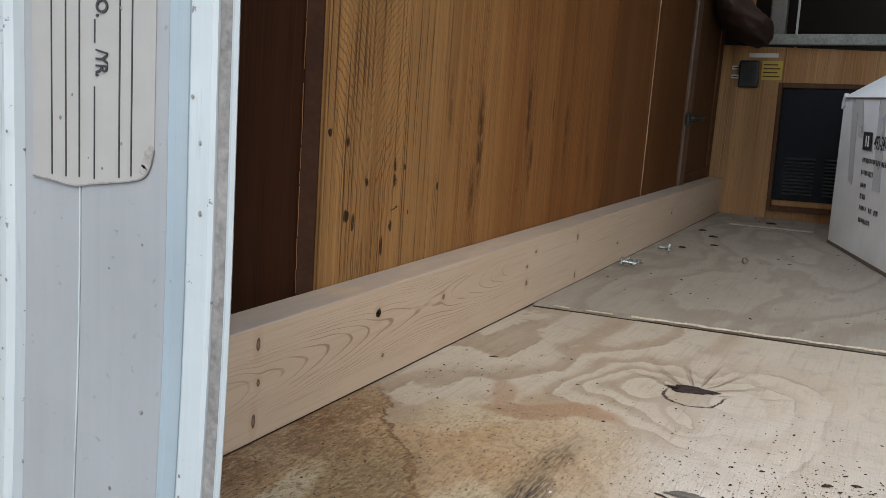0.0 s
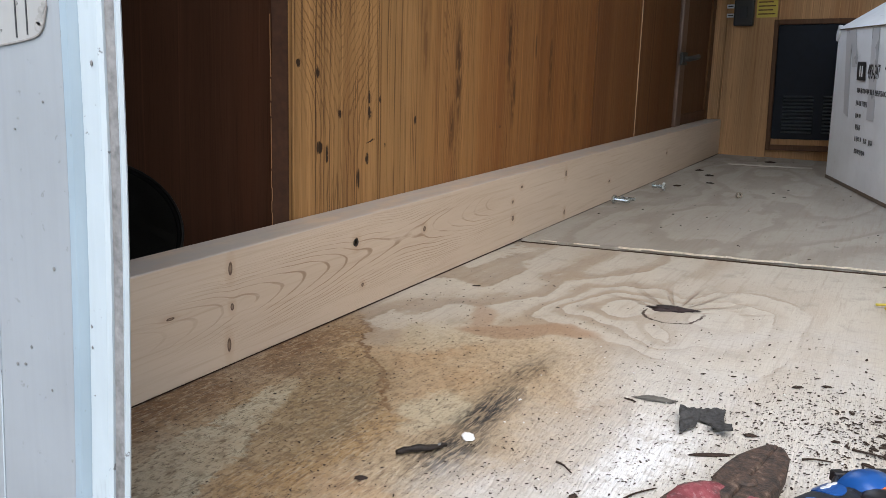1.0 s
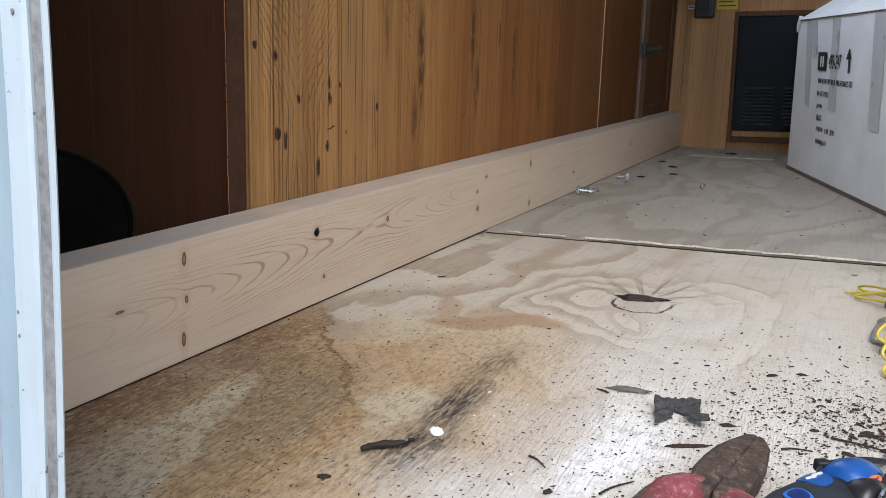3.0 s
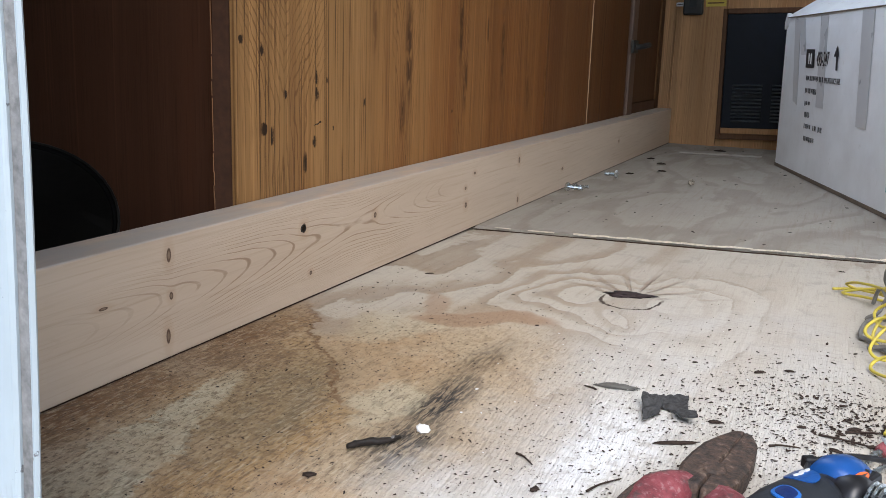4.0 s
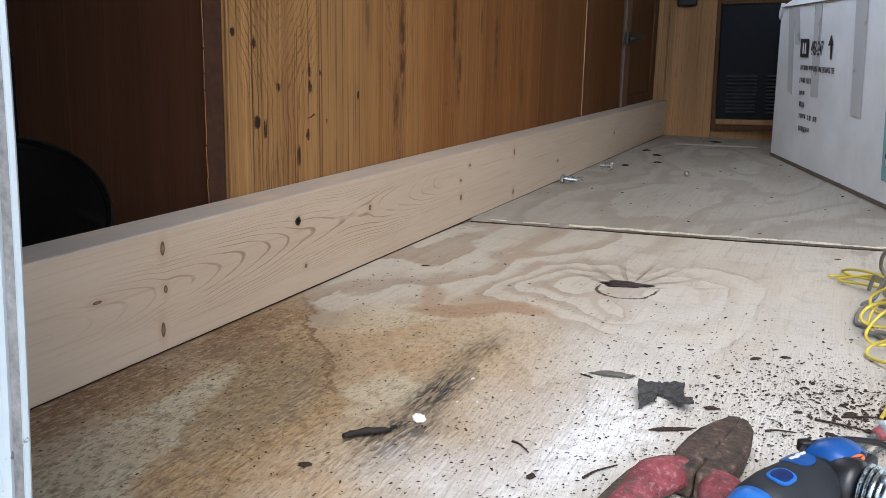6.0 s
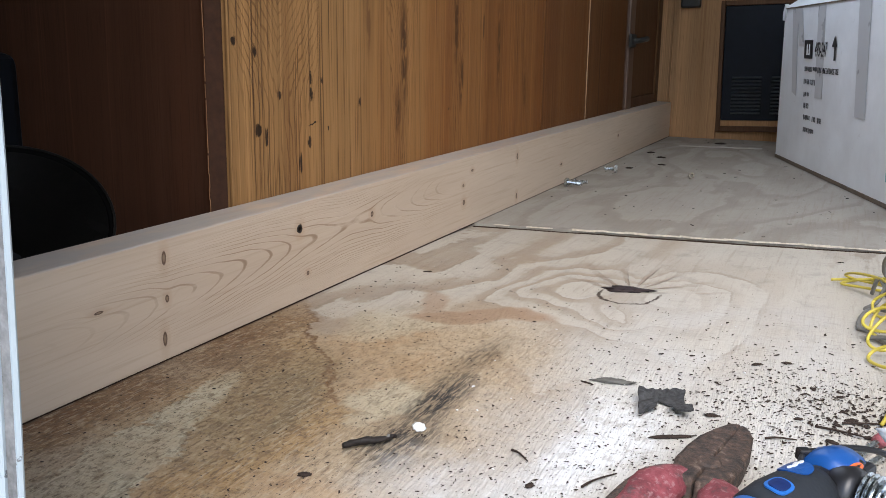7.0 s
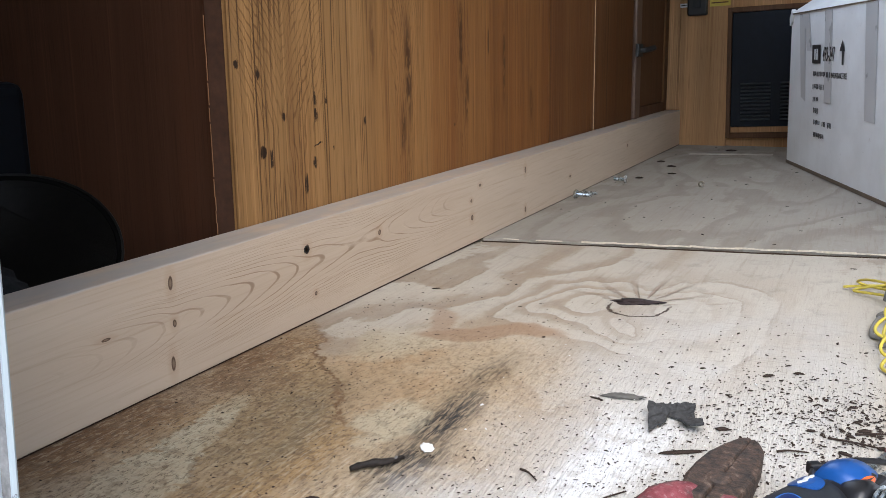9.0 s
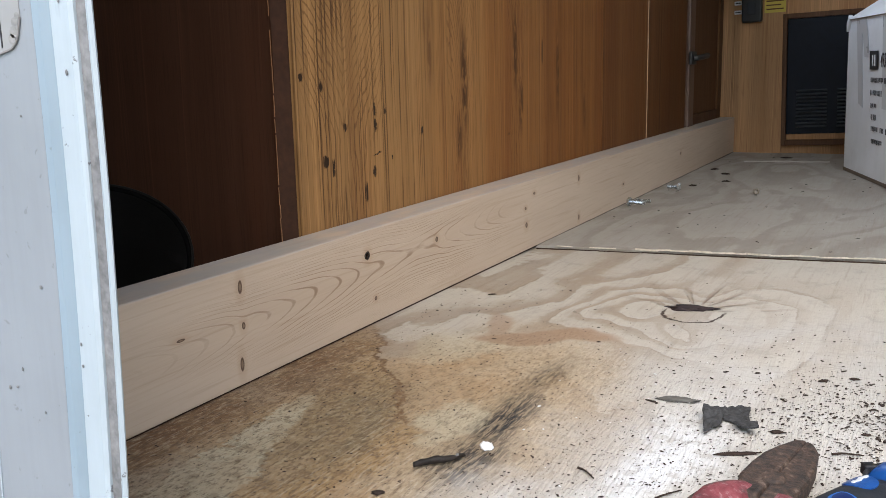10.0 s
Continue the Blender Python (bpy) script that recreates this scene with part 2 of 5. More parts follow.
        # torn pale veneer, widening towards the hatch
        tx = n.add(x0, n.add(n.mul(n.sub(w7, 0.5), 0.030), n.mul(n.sub(w1, 0.5), 0.040)))
        ty = n.add(y0, n.mul(n.sub(w8, 0.5), 0.050))
        axis = n.math("ABSOLUTE", n.sub(tx, n.add(-0.338, n.mul(n.sub(0.57, ty), 0.20))))
        half = n.add(0.007, n.mul(n.sub(0.58, ty), 0.135))
        pale = n.mul(n.mul(n.smooth(n.sub(axis, half), 0.002, -0.002), n.smooth(ty, 0.595, 0.575)), n.add(0.45, n.mul(n.smooth(blotch, 0.40, 0.52), 0.55)))
        pale = n.math("MAXIMUM", pale, n.mul(blob(n, x, y, -0.222, 0.580, 0.026, 0.052, 0, 1.0, 0.55), 0.72))
        pale = n.math("MAXIMUM", pale, n.mul(blob(n, x, y, -0.300, 0.735, 0.045, 0.05, 30, 1.0, 0.6), 0.5))
        col = n.mix(n.mul(pale, 0.95), col, (0.56, 0.50, 0.365))
        sore = blob(n, x, y, -0.352, 0.612, 0.030, 0.040, 0, 1.0, 0.6)
        col = n.mix(n.mul(sore, n.add(0.35, n.mul(rag, 0.4))), col, (0.135, 0.066, 0.030))
        # reddish band running out to the knot
        arm = n.math("MAXIMUM", blob(n, xs, ys, -0.240, 0.772, 0.066, 0.026, 8, 1.0, 0.7), n.mul(blob(n, xs, ys, -0.292, 0.800, 0.016, 0.055, 20, 1.0, 0.5), 0.7))
        col = n.mix(n.mul(arm, 0.85), col, (0.365, 0.240, 0.155))
        # grime worked into the fibres
        wet = n.math("MAXIMUM", stain, n.mul(veil, 0.65))
        col = n.mix(n.mul(n.mul(wet, n.smooth(grit, 0.53, 0.60)), 0.60), col, (0.115, 0.074, 0.044))
        col = n.mix(n.mul(n.mul(wet, n.smooth(grit, 0.45, 0.38)), 0.42), col, (0.57, 0.465, 0.31))
        mott = n.noise(n.coords((1, 0.7, 1), (1, 12, 0)), 95, 6, 0.68)
        col = n.mix(n.mul(n.mul(wet, n.smooth(mott, 0.52, 0.60)), 0.42), col, (0.155, 0.098, 0.055))
        col = n.mix(n.mul(n.mul(wet, n.smooth(mott, 0.44, 0.36)), 0.34), col, (0.56, 0.46, 0.32))
        rough_patch = n.add(0.05, n.mul(n.mul(near, n.smooth(blotch, 0.44, 0.62)), 0.75))
        col = n.mix(n.mul(n.mul(n.smooth(fur, 0.545, 0.64), rough_patch), 0.66), col, (0.175, 0.125, 0.085))
        col = n.mix(n.mul(n.mul(n.smooth(fur, 0.46, 0.38), rough_patch), 0.45), col, (0.68, 0.595, 0.47))
        col = n.mix(n.mul(n.smooth(grain, 0.59, 0.65), n.add(0.16, n.mul(near, 0.42))), col, (0.16, 0.12, 0.09))
        # black rubbed streak along the grain
        xb = n.add(x0, n.add(n.mul(n.sub(w5, 0.5), 0.022), n.mul(n.sub(w7, 0.5), 0.008)))
        yb = n.add(y0, n.mul(n.sub(w6, 0.5), 0.05))
        core = n.math("MAXIMUM", blob(n, xb, yb, -0.1945, 0.595, 0.024, 0.075, 3, 1.0, 0.15), n.mul(blob(n, xb, yb, -0.189, 0.530, 0.032, 0.075, 0, 1.0, 0.1), 0.92))
        core = n.math("MAXIMUM", core, n.mul(blob(n, xb, yb, -0.200, 0.680, 0.022, 0.075, -6, 1.0, 0.1), 0.55))
        lash = n.smooth(fur, 0.42, 0.56)
        col = n.mix(n.mul(core, n.add(0.36, n.mul(lash, 0.62))), col, (0.020, 0.021, 0.024))
        # pool of bluish-white light painted into the sheet's colour, strongest at its middle
        bright_pool = n.math("MAXIMUM", blob(n, x, y, -0.075, 0.585, 0.055, 0.15, -8, 1.0, 0.15), n.mul(blob(n, x, y, -0.04, 0.60, 0.16, 0.22, 0, 1.0, 0.1), 0.46))
        bright_pool = n.math("MAXIMUM", bright_pool, n.mul(blob(n, x, y, -0.13, 0.49, 0.08, 0.06, 0, 1.0, 0.1), 0.6))
        col = n.mix(n.mul(bright_pool, n.add(0.52, n.mul(rag, 0.45))), col, (0.77, 0.79, 0.81))
        worn = n.mul(bright_pool, n.smooth(n.noise(n.coords((1, 0.7, 1), (8, 8, 0)), 120, 6, 0.72), 0.51, 0.60))
        col = n.mix(n.mul(worn, 0.50), col, (0.36, 0.325, 0.29))
        # grey patch with scratches across the grain
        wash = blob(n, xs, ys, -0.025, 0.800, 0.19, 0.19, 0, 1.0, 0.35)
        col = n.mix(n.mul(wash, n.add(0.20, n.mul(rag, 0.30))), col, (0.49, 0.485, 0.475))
        rake = n.smooth(n.noise(n.coords((46, 430, 1), (9, 2, 0)), 1.0, 4, 0.62), 0.54, 0.64)
        col = n.mix(n.mul(n.mul(rake, n.math("MAXIMUM", wash, n.mul(near, 0.5))), 0.34), col, (0.27, 0.235, 0.20))
        # fine dark specks
        spk = n.smooth(n.noise(n.coords((0.7, 1.0, 1), (4, 4, 0)), 420, 3, 0.6), 0.645, 0.70)
        where = n.math("MAXIMUM", blob(n, x, y, -0.03, 0.58, 0.22, 0.25, 0, 1.0, 0.2), blob(n, x, y, -0.28, 0.60, 0.20, 0.28, 0, 1.0, 0.2))
        col = n.mix(n.mul(n.mul(spk, where), 0.85), col, (0.06, 0.04, 0.03))
        # knot: dark ring with fanning cracks
        kx = n.sub(n.add(x0, n.mul(n.sub(w1, 0.5), 0.012)), -0.142)
        ky = n.sub(n.add(y0, n.mul(n.sub(w2, 0.5), 0.02)), 0.902)
        ang = n.math("ARCTAN2", n.mul(ky, 0.7), kx)
        rad = n.math("SQRT", n.add(n.mul(kx, kx), n.mul(n.mul(ky, ky), 0.5)))
        fan = n.math("SINE", n.add(n.mul(ang, 15.0), n.mul(w1, 7.0)))
        fan = n.mul(n.mul(n.smooth(fan, 0.55, 1.0), n.smooth(ky, -0.005, 0.012)), n.mul(n.mul(n.smooth(rad, 0.11, 0.03), n.smooth(w6, 0.30, 0.5)), n.smooth(rad, 0.016, 0.024)))
        ring = n.mul(n.smooth(n.math("ABSOLUTE", n.sub(n.add(rad, n.mul(n.sub(w7, 0.5), 0.008)), 0.0265)), 0.0015, 0.0004), n.mul(n.smooth(ky, 0.012, -0.008), n.smooth(w8, 0.28, 0.38)))
        col = n.mix(n.mul(fan, 0.50), col, (0.22, 0.15, 0.10))
        col = n.mix(n.mul(ring, 0.9), col, (0.05, 0.028, 0.02))
        height = n.add(n.add(n.mul(fine, 0.5), n.mul(fur, n.add(0.25, n.mul(near, 0.8)))), n.sub(n.mul(n.add(blotch, grit), n.mul(n.add(wet, 0.3), 1.6)), n.add(fan, n.mul(ring, 2.0))))
    else:
        spk = n.smooth(n.noise(n.coords((1, 0.8, 1), (4, 4, 0)), 150, 2, 0.5), 0.74, 0.78)
        col = n.mix(n.mul(spk, 0.7), col, (0.10, 0.07, 0.05))
        height = n.add(n.mul(fine, 0.6), n.mul(pores, 0.3))
    return n.done(col, n.add(0.66, n.mul(fine, 0.2)), height, 0.9, 0.0018, 0.0, 0.25)


def wood_panel(name, light, dark, seed=0.0, rough=0.50, marks=False):
    """Printed oak-look panelling with upright grain, in planks of differing tone, partly light falloff."""
    n = Nodes(name)
    x, y, z = n.xyz(n.coords())
    u = n.add(n.add(x, y), seed)
    wob = n.noise(n.join(n.mul(u, 5.0), n.mul(z, 1.6), seed), 1.0, 3, 0.5)
    uu = n.add(u, n.mul(n.sub(wob, 0.5), 0.020))
    wide = n.noise(n.join(n.mul(uu, 9.0), n.mul(z, 0.5), seed), 1.0, 3, 0.5)
    soft = n.noise(n.join(n.mul(uu, 48.0), n.mul(z, 1.0), seed + 2), 1.0, 3, 0.55)
    mid = n.noise(n.join(n.mul(uu, 150.0), n.mul(z, 2.0), 0.0), 1.0, 4, 0.6)
    fine = n.noise(n.join(n.mul(uu, 520.0), n.mul(z, 5.0), 0.0), 1.0, 3, 0.6)
    tick = n.noise(n.join(n.mul(u, 640.0), n.mul(z, 15.0), 3.0), 1.0, 2, 0.5)
    f = n.add(n.add(n.mul(wide, 0.30), n.mul(soft, 0.34)), n.add(n.mul(mid, 0.22), n.mul(fine, 0.16)))
    half = tuple(0.55 * a + 0.45 * b for a, b in zip(light, dark))
    col = n.ramp(f, (0.36, half), (0.46, tuple(0.86 * v for v in light)), (0.54, light), (0.66, tuple(v * 1.22 for v in light)))
    # redder heartwood in broad soft bands
    heart = n.smooth(n.noise(n.join(n.mul(uu, 15.0), n.mul(z, 0.7), seed + 9), 1.0, 3, 0.5), 0.48, 0.66)
    col = n.mix(n.mul(heart, 0.55), col, (half[0] * 1.12, half[1] * 0.92, half[2] * 0.80))
    # fine dark growth lines, close together, each fading along its length
    fade = n.smooth(n.noise(n.join(n.mul(u, 30.0), n.mul(z, 6.0), seed + 5), 1.0, 3, 0.6), 0.34, 0.62)
    line = n.noise(n.join(n.mul(uu, 330.0), n.mul(z, 1.3), 7.0 + seed), 1.0, 2, 0.5)
    col = n.mix(n.mul(n.mul(n.smooth(line, 0.53, 0.62), fade), n.add(0.34, n.mul(n.smooth(y, 1.02, 0.86), 0.52)) if marks else 0.24), col, tuple(v * 0.75 for v in dark))
    col = n.mix(n.mul(n.smooth(tick, 0.56, 0.66), 0.26), col, tuple(v * 0.6 for v in dark))
    pale = n.noise(n.join(n.mul(uu, 260.0), n.mul(z, 1.8), 17.0 + seed), 1.0, 2, 0.5)
    col = n.mix(n.mul(n.smooth(pale, 0.58, 0.70), 0.34), col, tuple(min(0.8, v * 1.7) for v in light))
    streak = n.mul(n.smooth(wide, 0.58, 0.70), n.smooth(soft, 0.48, 0.62))
    col = n.mix(n.mul(streak, 0.55), col, tuple(v * 0.7 for v in dark))
    if marks:
        # nested pointed arches of the figure beside the first edge, and a slimmer one further on
        wv = n.mul(n.sub(wob, 0.5), 0.05)
        up = n.math("POWER", n.math("MAXIMUM", n.sub(z, 0.165), 0.0), 1.5)
        sway = n.mul(n.noise(n.join(n.mul(y, 20.0), n.mul(z, 7.0), 2.0), 1.0, 4, 0.6), 0.034)
        for cy, gap, low, reach, amp in ((0.790, 0.0074, 0.50, 0.080, 0.52), (1.034, 0.0056, 0.16, 0.045, 0.50), (1.190, 0.0050, 0.12, 0.035, 0.40)):
            away = n.math("ABSOLUTE", n.sub(n.add(y, wv), cy))
            ring = n.math("SINE", n.mul(n.add(n.sub(away, n.mul(up, 3.2 * low)), n.add(sway, n.mul(soft, 0.006))), 2 * math.pi / gap))
            there = blob(n, y, z, cy, 0.27, reach, 0.26, 0, 1.0, 0.6)
            col = n.mix(n.mul(n.mul(n.mul(n.smooth(ring, 0.50, 1.0), there), n.add(0.45, n.mul(fade, 0.55))), amp), col, tuple(v * 0.9 for v in dark))
        # dark knotty streaks, broken along the grain
        yk = n.add(y, n.add(n.mul(n.sub(mid, 0.5), 0.010), n.mul(n.sub(wob, 0.5), 0.05)))
        for cy, cz, ry, rz, amp in ((1.036, 0.215, 0.013, 0.085, 0.85), (1.020, 0.150, 0.010, 0.040, 0.7), (1.185, 0.25, 0.010, 0.07, 0.8), (1.205, 0.18, 0.009, 0.05, 0.7), (1.335, 0.22, 0.010, 0.09, 0.6), (0.955, 0.25, 0.007, 0.05, 0.45), (1.46, 0.16, 0.012, 0.06, 0.5)):
            col = n.mix(n.mul(n.mul(blob(n, yk, z, cy, cz, ry, rz, 0, 1.0, 0.25), n.smooth(n.noise(n.join(n.mul(y, 120.0), n.mul(z, 40.0), 4.0), 1.0, 3, 0.6), 0.34, 0.54)), amp), col, (0.050, 0.020, 0.008))
        # print's planks honey-coloured by the first edge, then redder, darkened for light falloff
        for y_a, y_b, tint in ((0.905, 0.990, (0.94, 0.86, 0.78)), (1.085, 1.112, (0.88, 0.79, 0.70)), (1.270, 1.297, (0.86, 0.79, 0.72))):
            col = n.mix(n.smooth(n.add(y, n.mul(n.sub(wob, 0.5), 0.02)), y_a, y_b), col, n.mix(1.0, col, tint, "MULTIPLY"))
        yw, zw = n.add(y, n.mul(n.sub(fine, 0.5), 0.012)), n.add(z, n.mul(n.sub(n.noise(n.join(n.mul(y, 90.0), n.mul(z, 90.0), 6.0), 1.0, 3, 0.6), 0.5), 0.016))
        sum_ = None
        for cy, cz, ry, rz in ((0.7238, 0.2262, 0.0062, 0.0075), (0.7535, 0.2163, 0.006, 0.009), (0.757, 0.149, 0.009, 0.011), (0.768, 0.143, 0.003, 0.014), (0.7895, 0.1785, 0.005, 0.009), (0.8425, 0.1763, 0.006, 0.008),
                               (0.844, 0.1475, 0.014, 0.0016), (0.8386, 0.1326, 0.006, 0.009), (0.822, 0.114, 0.004, 0.016), (0.842, 0.19, 0.004, 0.012), (0.935, 0.165, 0.004, 0.006), (0.862, 0.190, 0.004, 0.008), (0.872, 0.143, 0.003, 0.004),
                               (1.56, 0.262, 0.01, 0.012), (1.28, 0.25, 0.006, 0.03), (1.165, 0.145, 0.004, 0.004)):
            b = n.mul(blob(n, yw, zw, cy, cz, ry * 0.62, rz * 0.70, 0, 1.0, 0.6), 1.0 if cy < 1.0 else 0.6)
            sum_ = b if sum_ is None else n.math("MAXIMUM", sum_, b)
        col = n.mix(n.mul(n.mul(sum_, n.smooth(n.noise(n.join(n.mul(y, 300.0), n.mul(z, 260.0), 1.0), 1.0, 3, 0.6), 0.26, 0.34)), 0.97), col, (0.020, 0.010, 0.006))
    return n.done(col, n.add(rough, n.mul(fine, 0.2)), n.sub(n.add(fine, n.mul(mid, 0.6)), n.mul(tick, 0.6)), 0.35, 0.0006, 0.0, 0.14)


def wood_board(name):
    """Pale planed spruce with knots and a cathedral figure."""
    n = Nodes(name)
    pos = n.coords()
    x, y, z = n.xyz(pos)
    w = n.noise(n.coords((1, 4, 10)), 1.0, 3, 0.5)
    zz = n.add(z, n.sub(n.mul(n.sub(w, 0.5), 0.020), n.mul(n.sub(y, 0.80), 0.035)))
    # the figure: nested arches pointing along the board
    dy = n.mul(n.sub(y, 0.845), 1 / 0.55)
    dz = n.mul(n.sub(zz, 0.052), 1 / 0.030)
    dist = n.sub(n.mul(dz, dz), n.mul(n.math("SQRT", n.add(n.mul(dy, dy), 0.004)), 2.4))
    knots = ((0.5848, 0.0752, 0.0065, 0.0075), (0.5852, 0.0454, 0.0055, 0.0042), (0.5798, 0.0166, 0.0062, 0.0080), (0.7576, 0.0654, 0.009, 0.0062), (0.8894, 0.0571, 0.008, 0.0042), (1.1278, 0.0332, 0.010, 0.0050),
             (0.7696, 0.0230, 0.006, 0.0028), (1.322, 0.0704, 0.009, 0.0065), (1.3236, 0.0133, 0.008, 0.0060), (0.5208, 0.0519, 0.011, 0.0016), (1.155, 0.0703, 0.010, 0.0026), (1.5417, 0.035, 0.012, 0.003), (1.1264, 0.0545, 0.008, 0.003), (1.93, 0.05, 0.012, 0.004))
    core, halo = None, None
    for ky, kz, ry, rz in knots:
        ey, ez = n.mul(n.sub(n.add(y, n.mul(n.sub(w, 0.5), 0.01)), ky), 1 / (ry * 0.66)), n.mul(n.sub(z, kz), 1 / (rz * 1.25))
        d = n.mul(n.add(n.mul(ey, ey), n.mul(ez, ez)), 2.6)
        c = n.mul(n.smooth(d, 1.0, 0.55), n.add(0.72, n.mul(n.smooth(d, 0.05, 0.4), 0.28)))
        g = n.math("EXPONENT", n.mul(d, -0.05))
        core = c if core is None else n.math("MAXIMUM", core, c)
        halo = g if halo is None else n.math("MAXIMUM", halo, g)
    lines = n.math("SINE", n.add(n.add(n.mul(dist, 44.0), n.mul(halo, 2.5)), n.mul(n.noise(n.coords((2, 9, 40), (4, 1, 7)), 1.0, 3, 0.6), 5.0)))
    figure = n.mul(n.smooth(lines, 0.80, 1.0), n.mul(blob(n, y, z, 0.80, 0.046, 0.36, 0.052, 0, 1.0, 0.4), 0.95))
    side = n.math("SINE", n.add(n.mul(zz, 900.0), n.mul(halo, 8.0)))
    figure = n.math("MAXIMUM", figure, n.mul(n.smooth(side, 0.3, 1.0), 0.08))
    fine = n.noise(n.coords((160, 6, 300)), 1.0, 4, 0.6)
    tone = n.noise(n.coords((4, 2.2, 16)), 1.0, 4, 0.6)
    col = n.ramp(tone, (0.3, (0.515, 0.395, 0.292)), (0.7, (0.610, 0.490, 0.378)))
    col = n.mix(n.mul(n.mul(figure, n.smooth(n.noise(n.coords((3, 14, 60), (1, 5, 2)), 1.0, 4, 0.6), 0.36, 0.58)), 0.78), col, (0.25, 0.150, 0.085))
    col = n.mix(n.mul(n.smooth(fine, 0.5, 0.74), 0.40), col, (0.38, 0.26, 0.17))
    col = n.mix(n.mul(n.smooth(halo, 0.6, 1.0), 0.3), col, (0.40, 0.24, 0.13))
    col = n.mix(n.mul(core, 0.9), col, (0.075, 0.035, 0.018))
    # dust lying on the upper face
    grime = n.mul(n.smooth(z, 0.0875, 0.0888), n.smooth(n.noise(n.coords((30, 12, 1), (2, 2, 2)), 1.0, 5, 0.65), 0.25, 0.6))
    col = n.mix(n.mul(grime, 0.75), col, (0.40, 0.38, 0.36))
    return n.done(col, 0.62, n.sub(n.mul(fine, 0.5), n.add(n.mul(figure, 0.4), core)), 0.4, 0.0007, 0.0, 0.35)


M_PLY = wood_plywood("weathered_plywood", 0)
M_PLY_FAR = wood_plywood("grey_plywood", 1)
M_PANEL = wood_panel("oak_panelling", (0.350, 0.186, 0.072), (0.070, 0.027, 0.010), 0.0, marks=True)
# the two further panels are redder, and darkened for light falloff
M_PANEL_MID = wood_panel("amber_oak_dimmed", (0.180, 0.074, 0.024), (0.056, 0.020, 0.007), 1.3)
M_PANEL_B = wood_panel("red_oak_dimmed", (0.128, 0.052, 0.018), (0.044, 0.016, 0.006), 2.7)
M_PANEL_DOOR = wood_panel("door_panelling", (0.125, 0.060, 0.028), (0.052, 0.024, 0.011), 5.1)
M_PANEL_BACK = wood_panel("light_oak_panelling", (0.440, 0.245, 0.118), (0.150, 0.068, 0.029), 7.9)
M_TRIM = wood_panel("brown_trim", (0.110, 0.056, 0.031), (0.055, 0.025, 0.014), 11.3)
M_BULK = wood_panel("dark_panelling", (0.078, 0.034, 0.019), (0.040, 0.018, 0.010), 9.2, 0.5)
M_EDGE = plain("rough_brown_edge", (0.084, 0.036, 0.019), 0.8, vary=0.35, scale=180, bump=0.5)
M_BOARD = wood_board("spruce_board")
M_STILE = plain("scuffed_brown_stile", (0.120, 0.066, 0.044), 0.45, vary=0.25, scale=90, bump=0.3)
M_STRIP = plain("pale_wood_strip", (0.40, 0.25, 0.14), 0.6, vary=0.35, scale=70)
M_RAW = plain("raw_splinter", (0.58, 0.515, 0.425), 0.8, vary=0.3, scale=300, bump=0.5)
# dark brown for gaps; it also carries the shade under the board
M_GAP = plain("dark_gap", (0.045, 0.027, 0.018), 0.9, vary=0.4, scale=200, spec=0.1)
M_BARK = plain("bark_chips", (0.040, 0.029, 0.024), 0.9, vary=0.6, scale=900, bump=0.6, spec=0.1)



def old_paint(name, colour, wear):
    """Brushed enamel on metal: mottled, with grey rub marks and small chips."""
    n = Nodes(name)
    c = n.coords()
    big, long_, spot = n.noise(c, 26, 4, 0.6), n.noise(n.coords((300, 300, 14)), 1.0, 4, 0.6), n.noise(n.coords(shift=(2, 5, 1)), 240, 4, 0.65)
    col = n.ramp(n.add(n.mul(big, 0.6), n.mul(long_, 0.4)), (0.35, tuple(v * 0.93 for v in colour)), (0.65, tuple(v * 1.07 for v in colour)))
    col = n.mix(n.mul(n.mul(n.smooth(long_, 0.55, 0.70), n.smooth(big, 0.45, 0.62)), wear), col, (0.20, 0.21, 0.22))
    col = n.mix(n.mul(n.smooth(spot, 0.66, 0.71), wear), col, (0.09, 0.08, 0.075))
    return n.done(col, n.add(0.34, n.mul(big, 0.15)), n.sub(big, n.smooth(spot, 0.66, 0.71)), 0.25, 0.0006)


M_PAINT = old_paint("painted_aluminium", (0.235, 0.250, 0.264), 0.35)
M_PAINT_LIGHT = old_paint("white_painted_aluminium", (0.365, 0.412, 0.435), 0.8)
# same jamb paint, with the cove's bluish shade in its colour
M_PAINT_COVE = old_paint("cove_shade_paint", (0.225, 0.285, 0.325), 0.35)
M_SEAL = plain("grey_sealant", (0.17, 0.165, 0.16), 0.85, vary=0.5, scale=400, bump=0.5)
M_SKIN = plain("pebbled_grey_cladding", (0.22, 0.21, 0.20), 0.8, vary=0.5, scale=500, bump=0.8)
M_GROUND = plain("gravel_ground", (0.20, 0.19, 0.17), 0.9, vary=0.4, scale=30, bump=0.6)
M_CEIL = plain("white_ceiling_board", (0.62, 0.60, 0.56), 0.8, vary=0.06, scale=20)
M_INNER = plain("tan_wall_board", (0.33, 0.30, 0.26), 0.6, vary=0.2, scale=20)
# near-black puts the shade of recess and side compartment into the colour
M_HOLLOW_SHADE = plain("hollow_shade_colour", (0.02, 0.013, 0.009), 0.8, vary=0.3, scale=20)
M_LEDGE = plain("speckled_grey_laminate_edge", (0.22, 0.23, 0.22), 0.5, vary=0.5, scale=260)

# ---- structure ----
ROOM_E, ROOM_T, BACK = 1.15, 1.85, 2.497


def seam_y(x):
    return 1.2225 + 0.150 * x


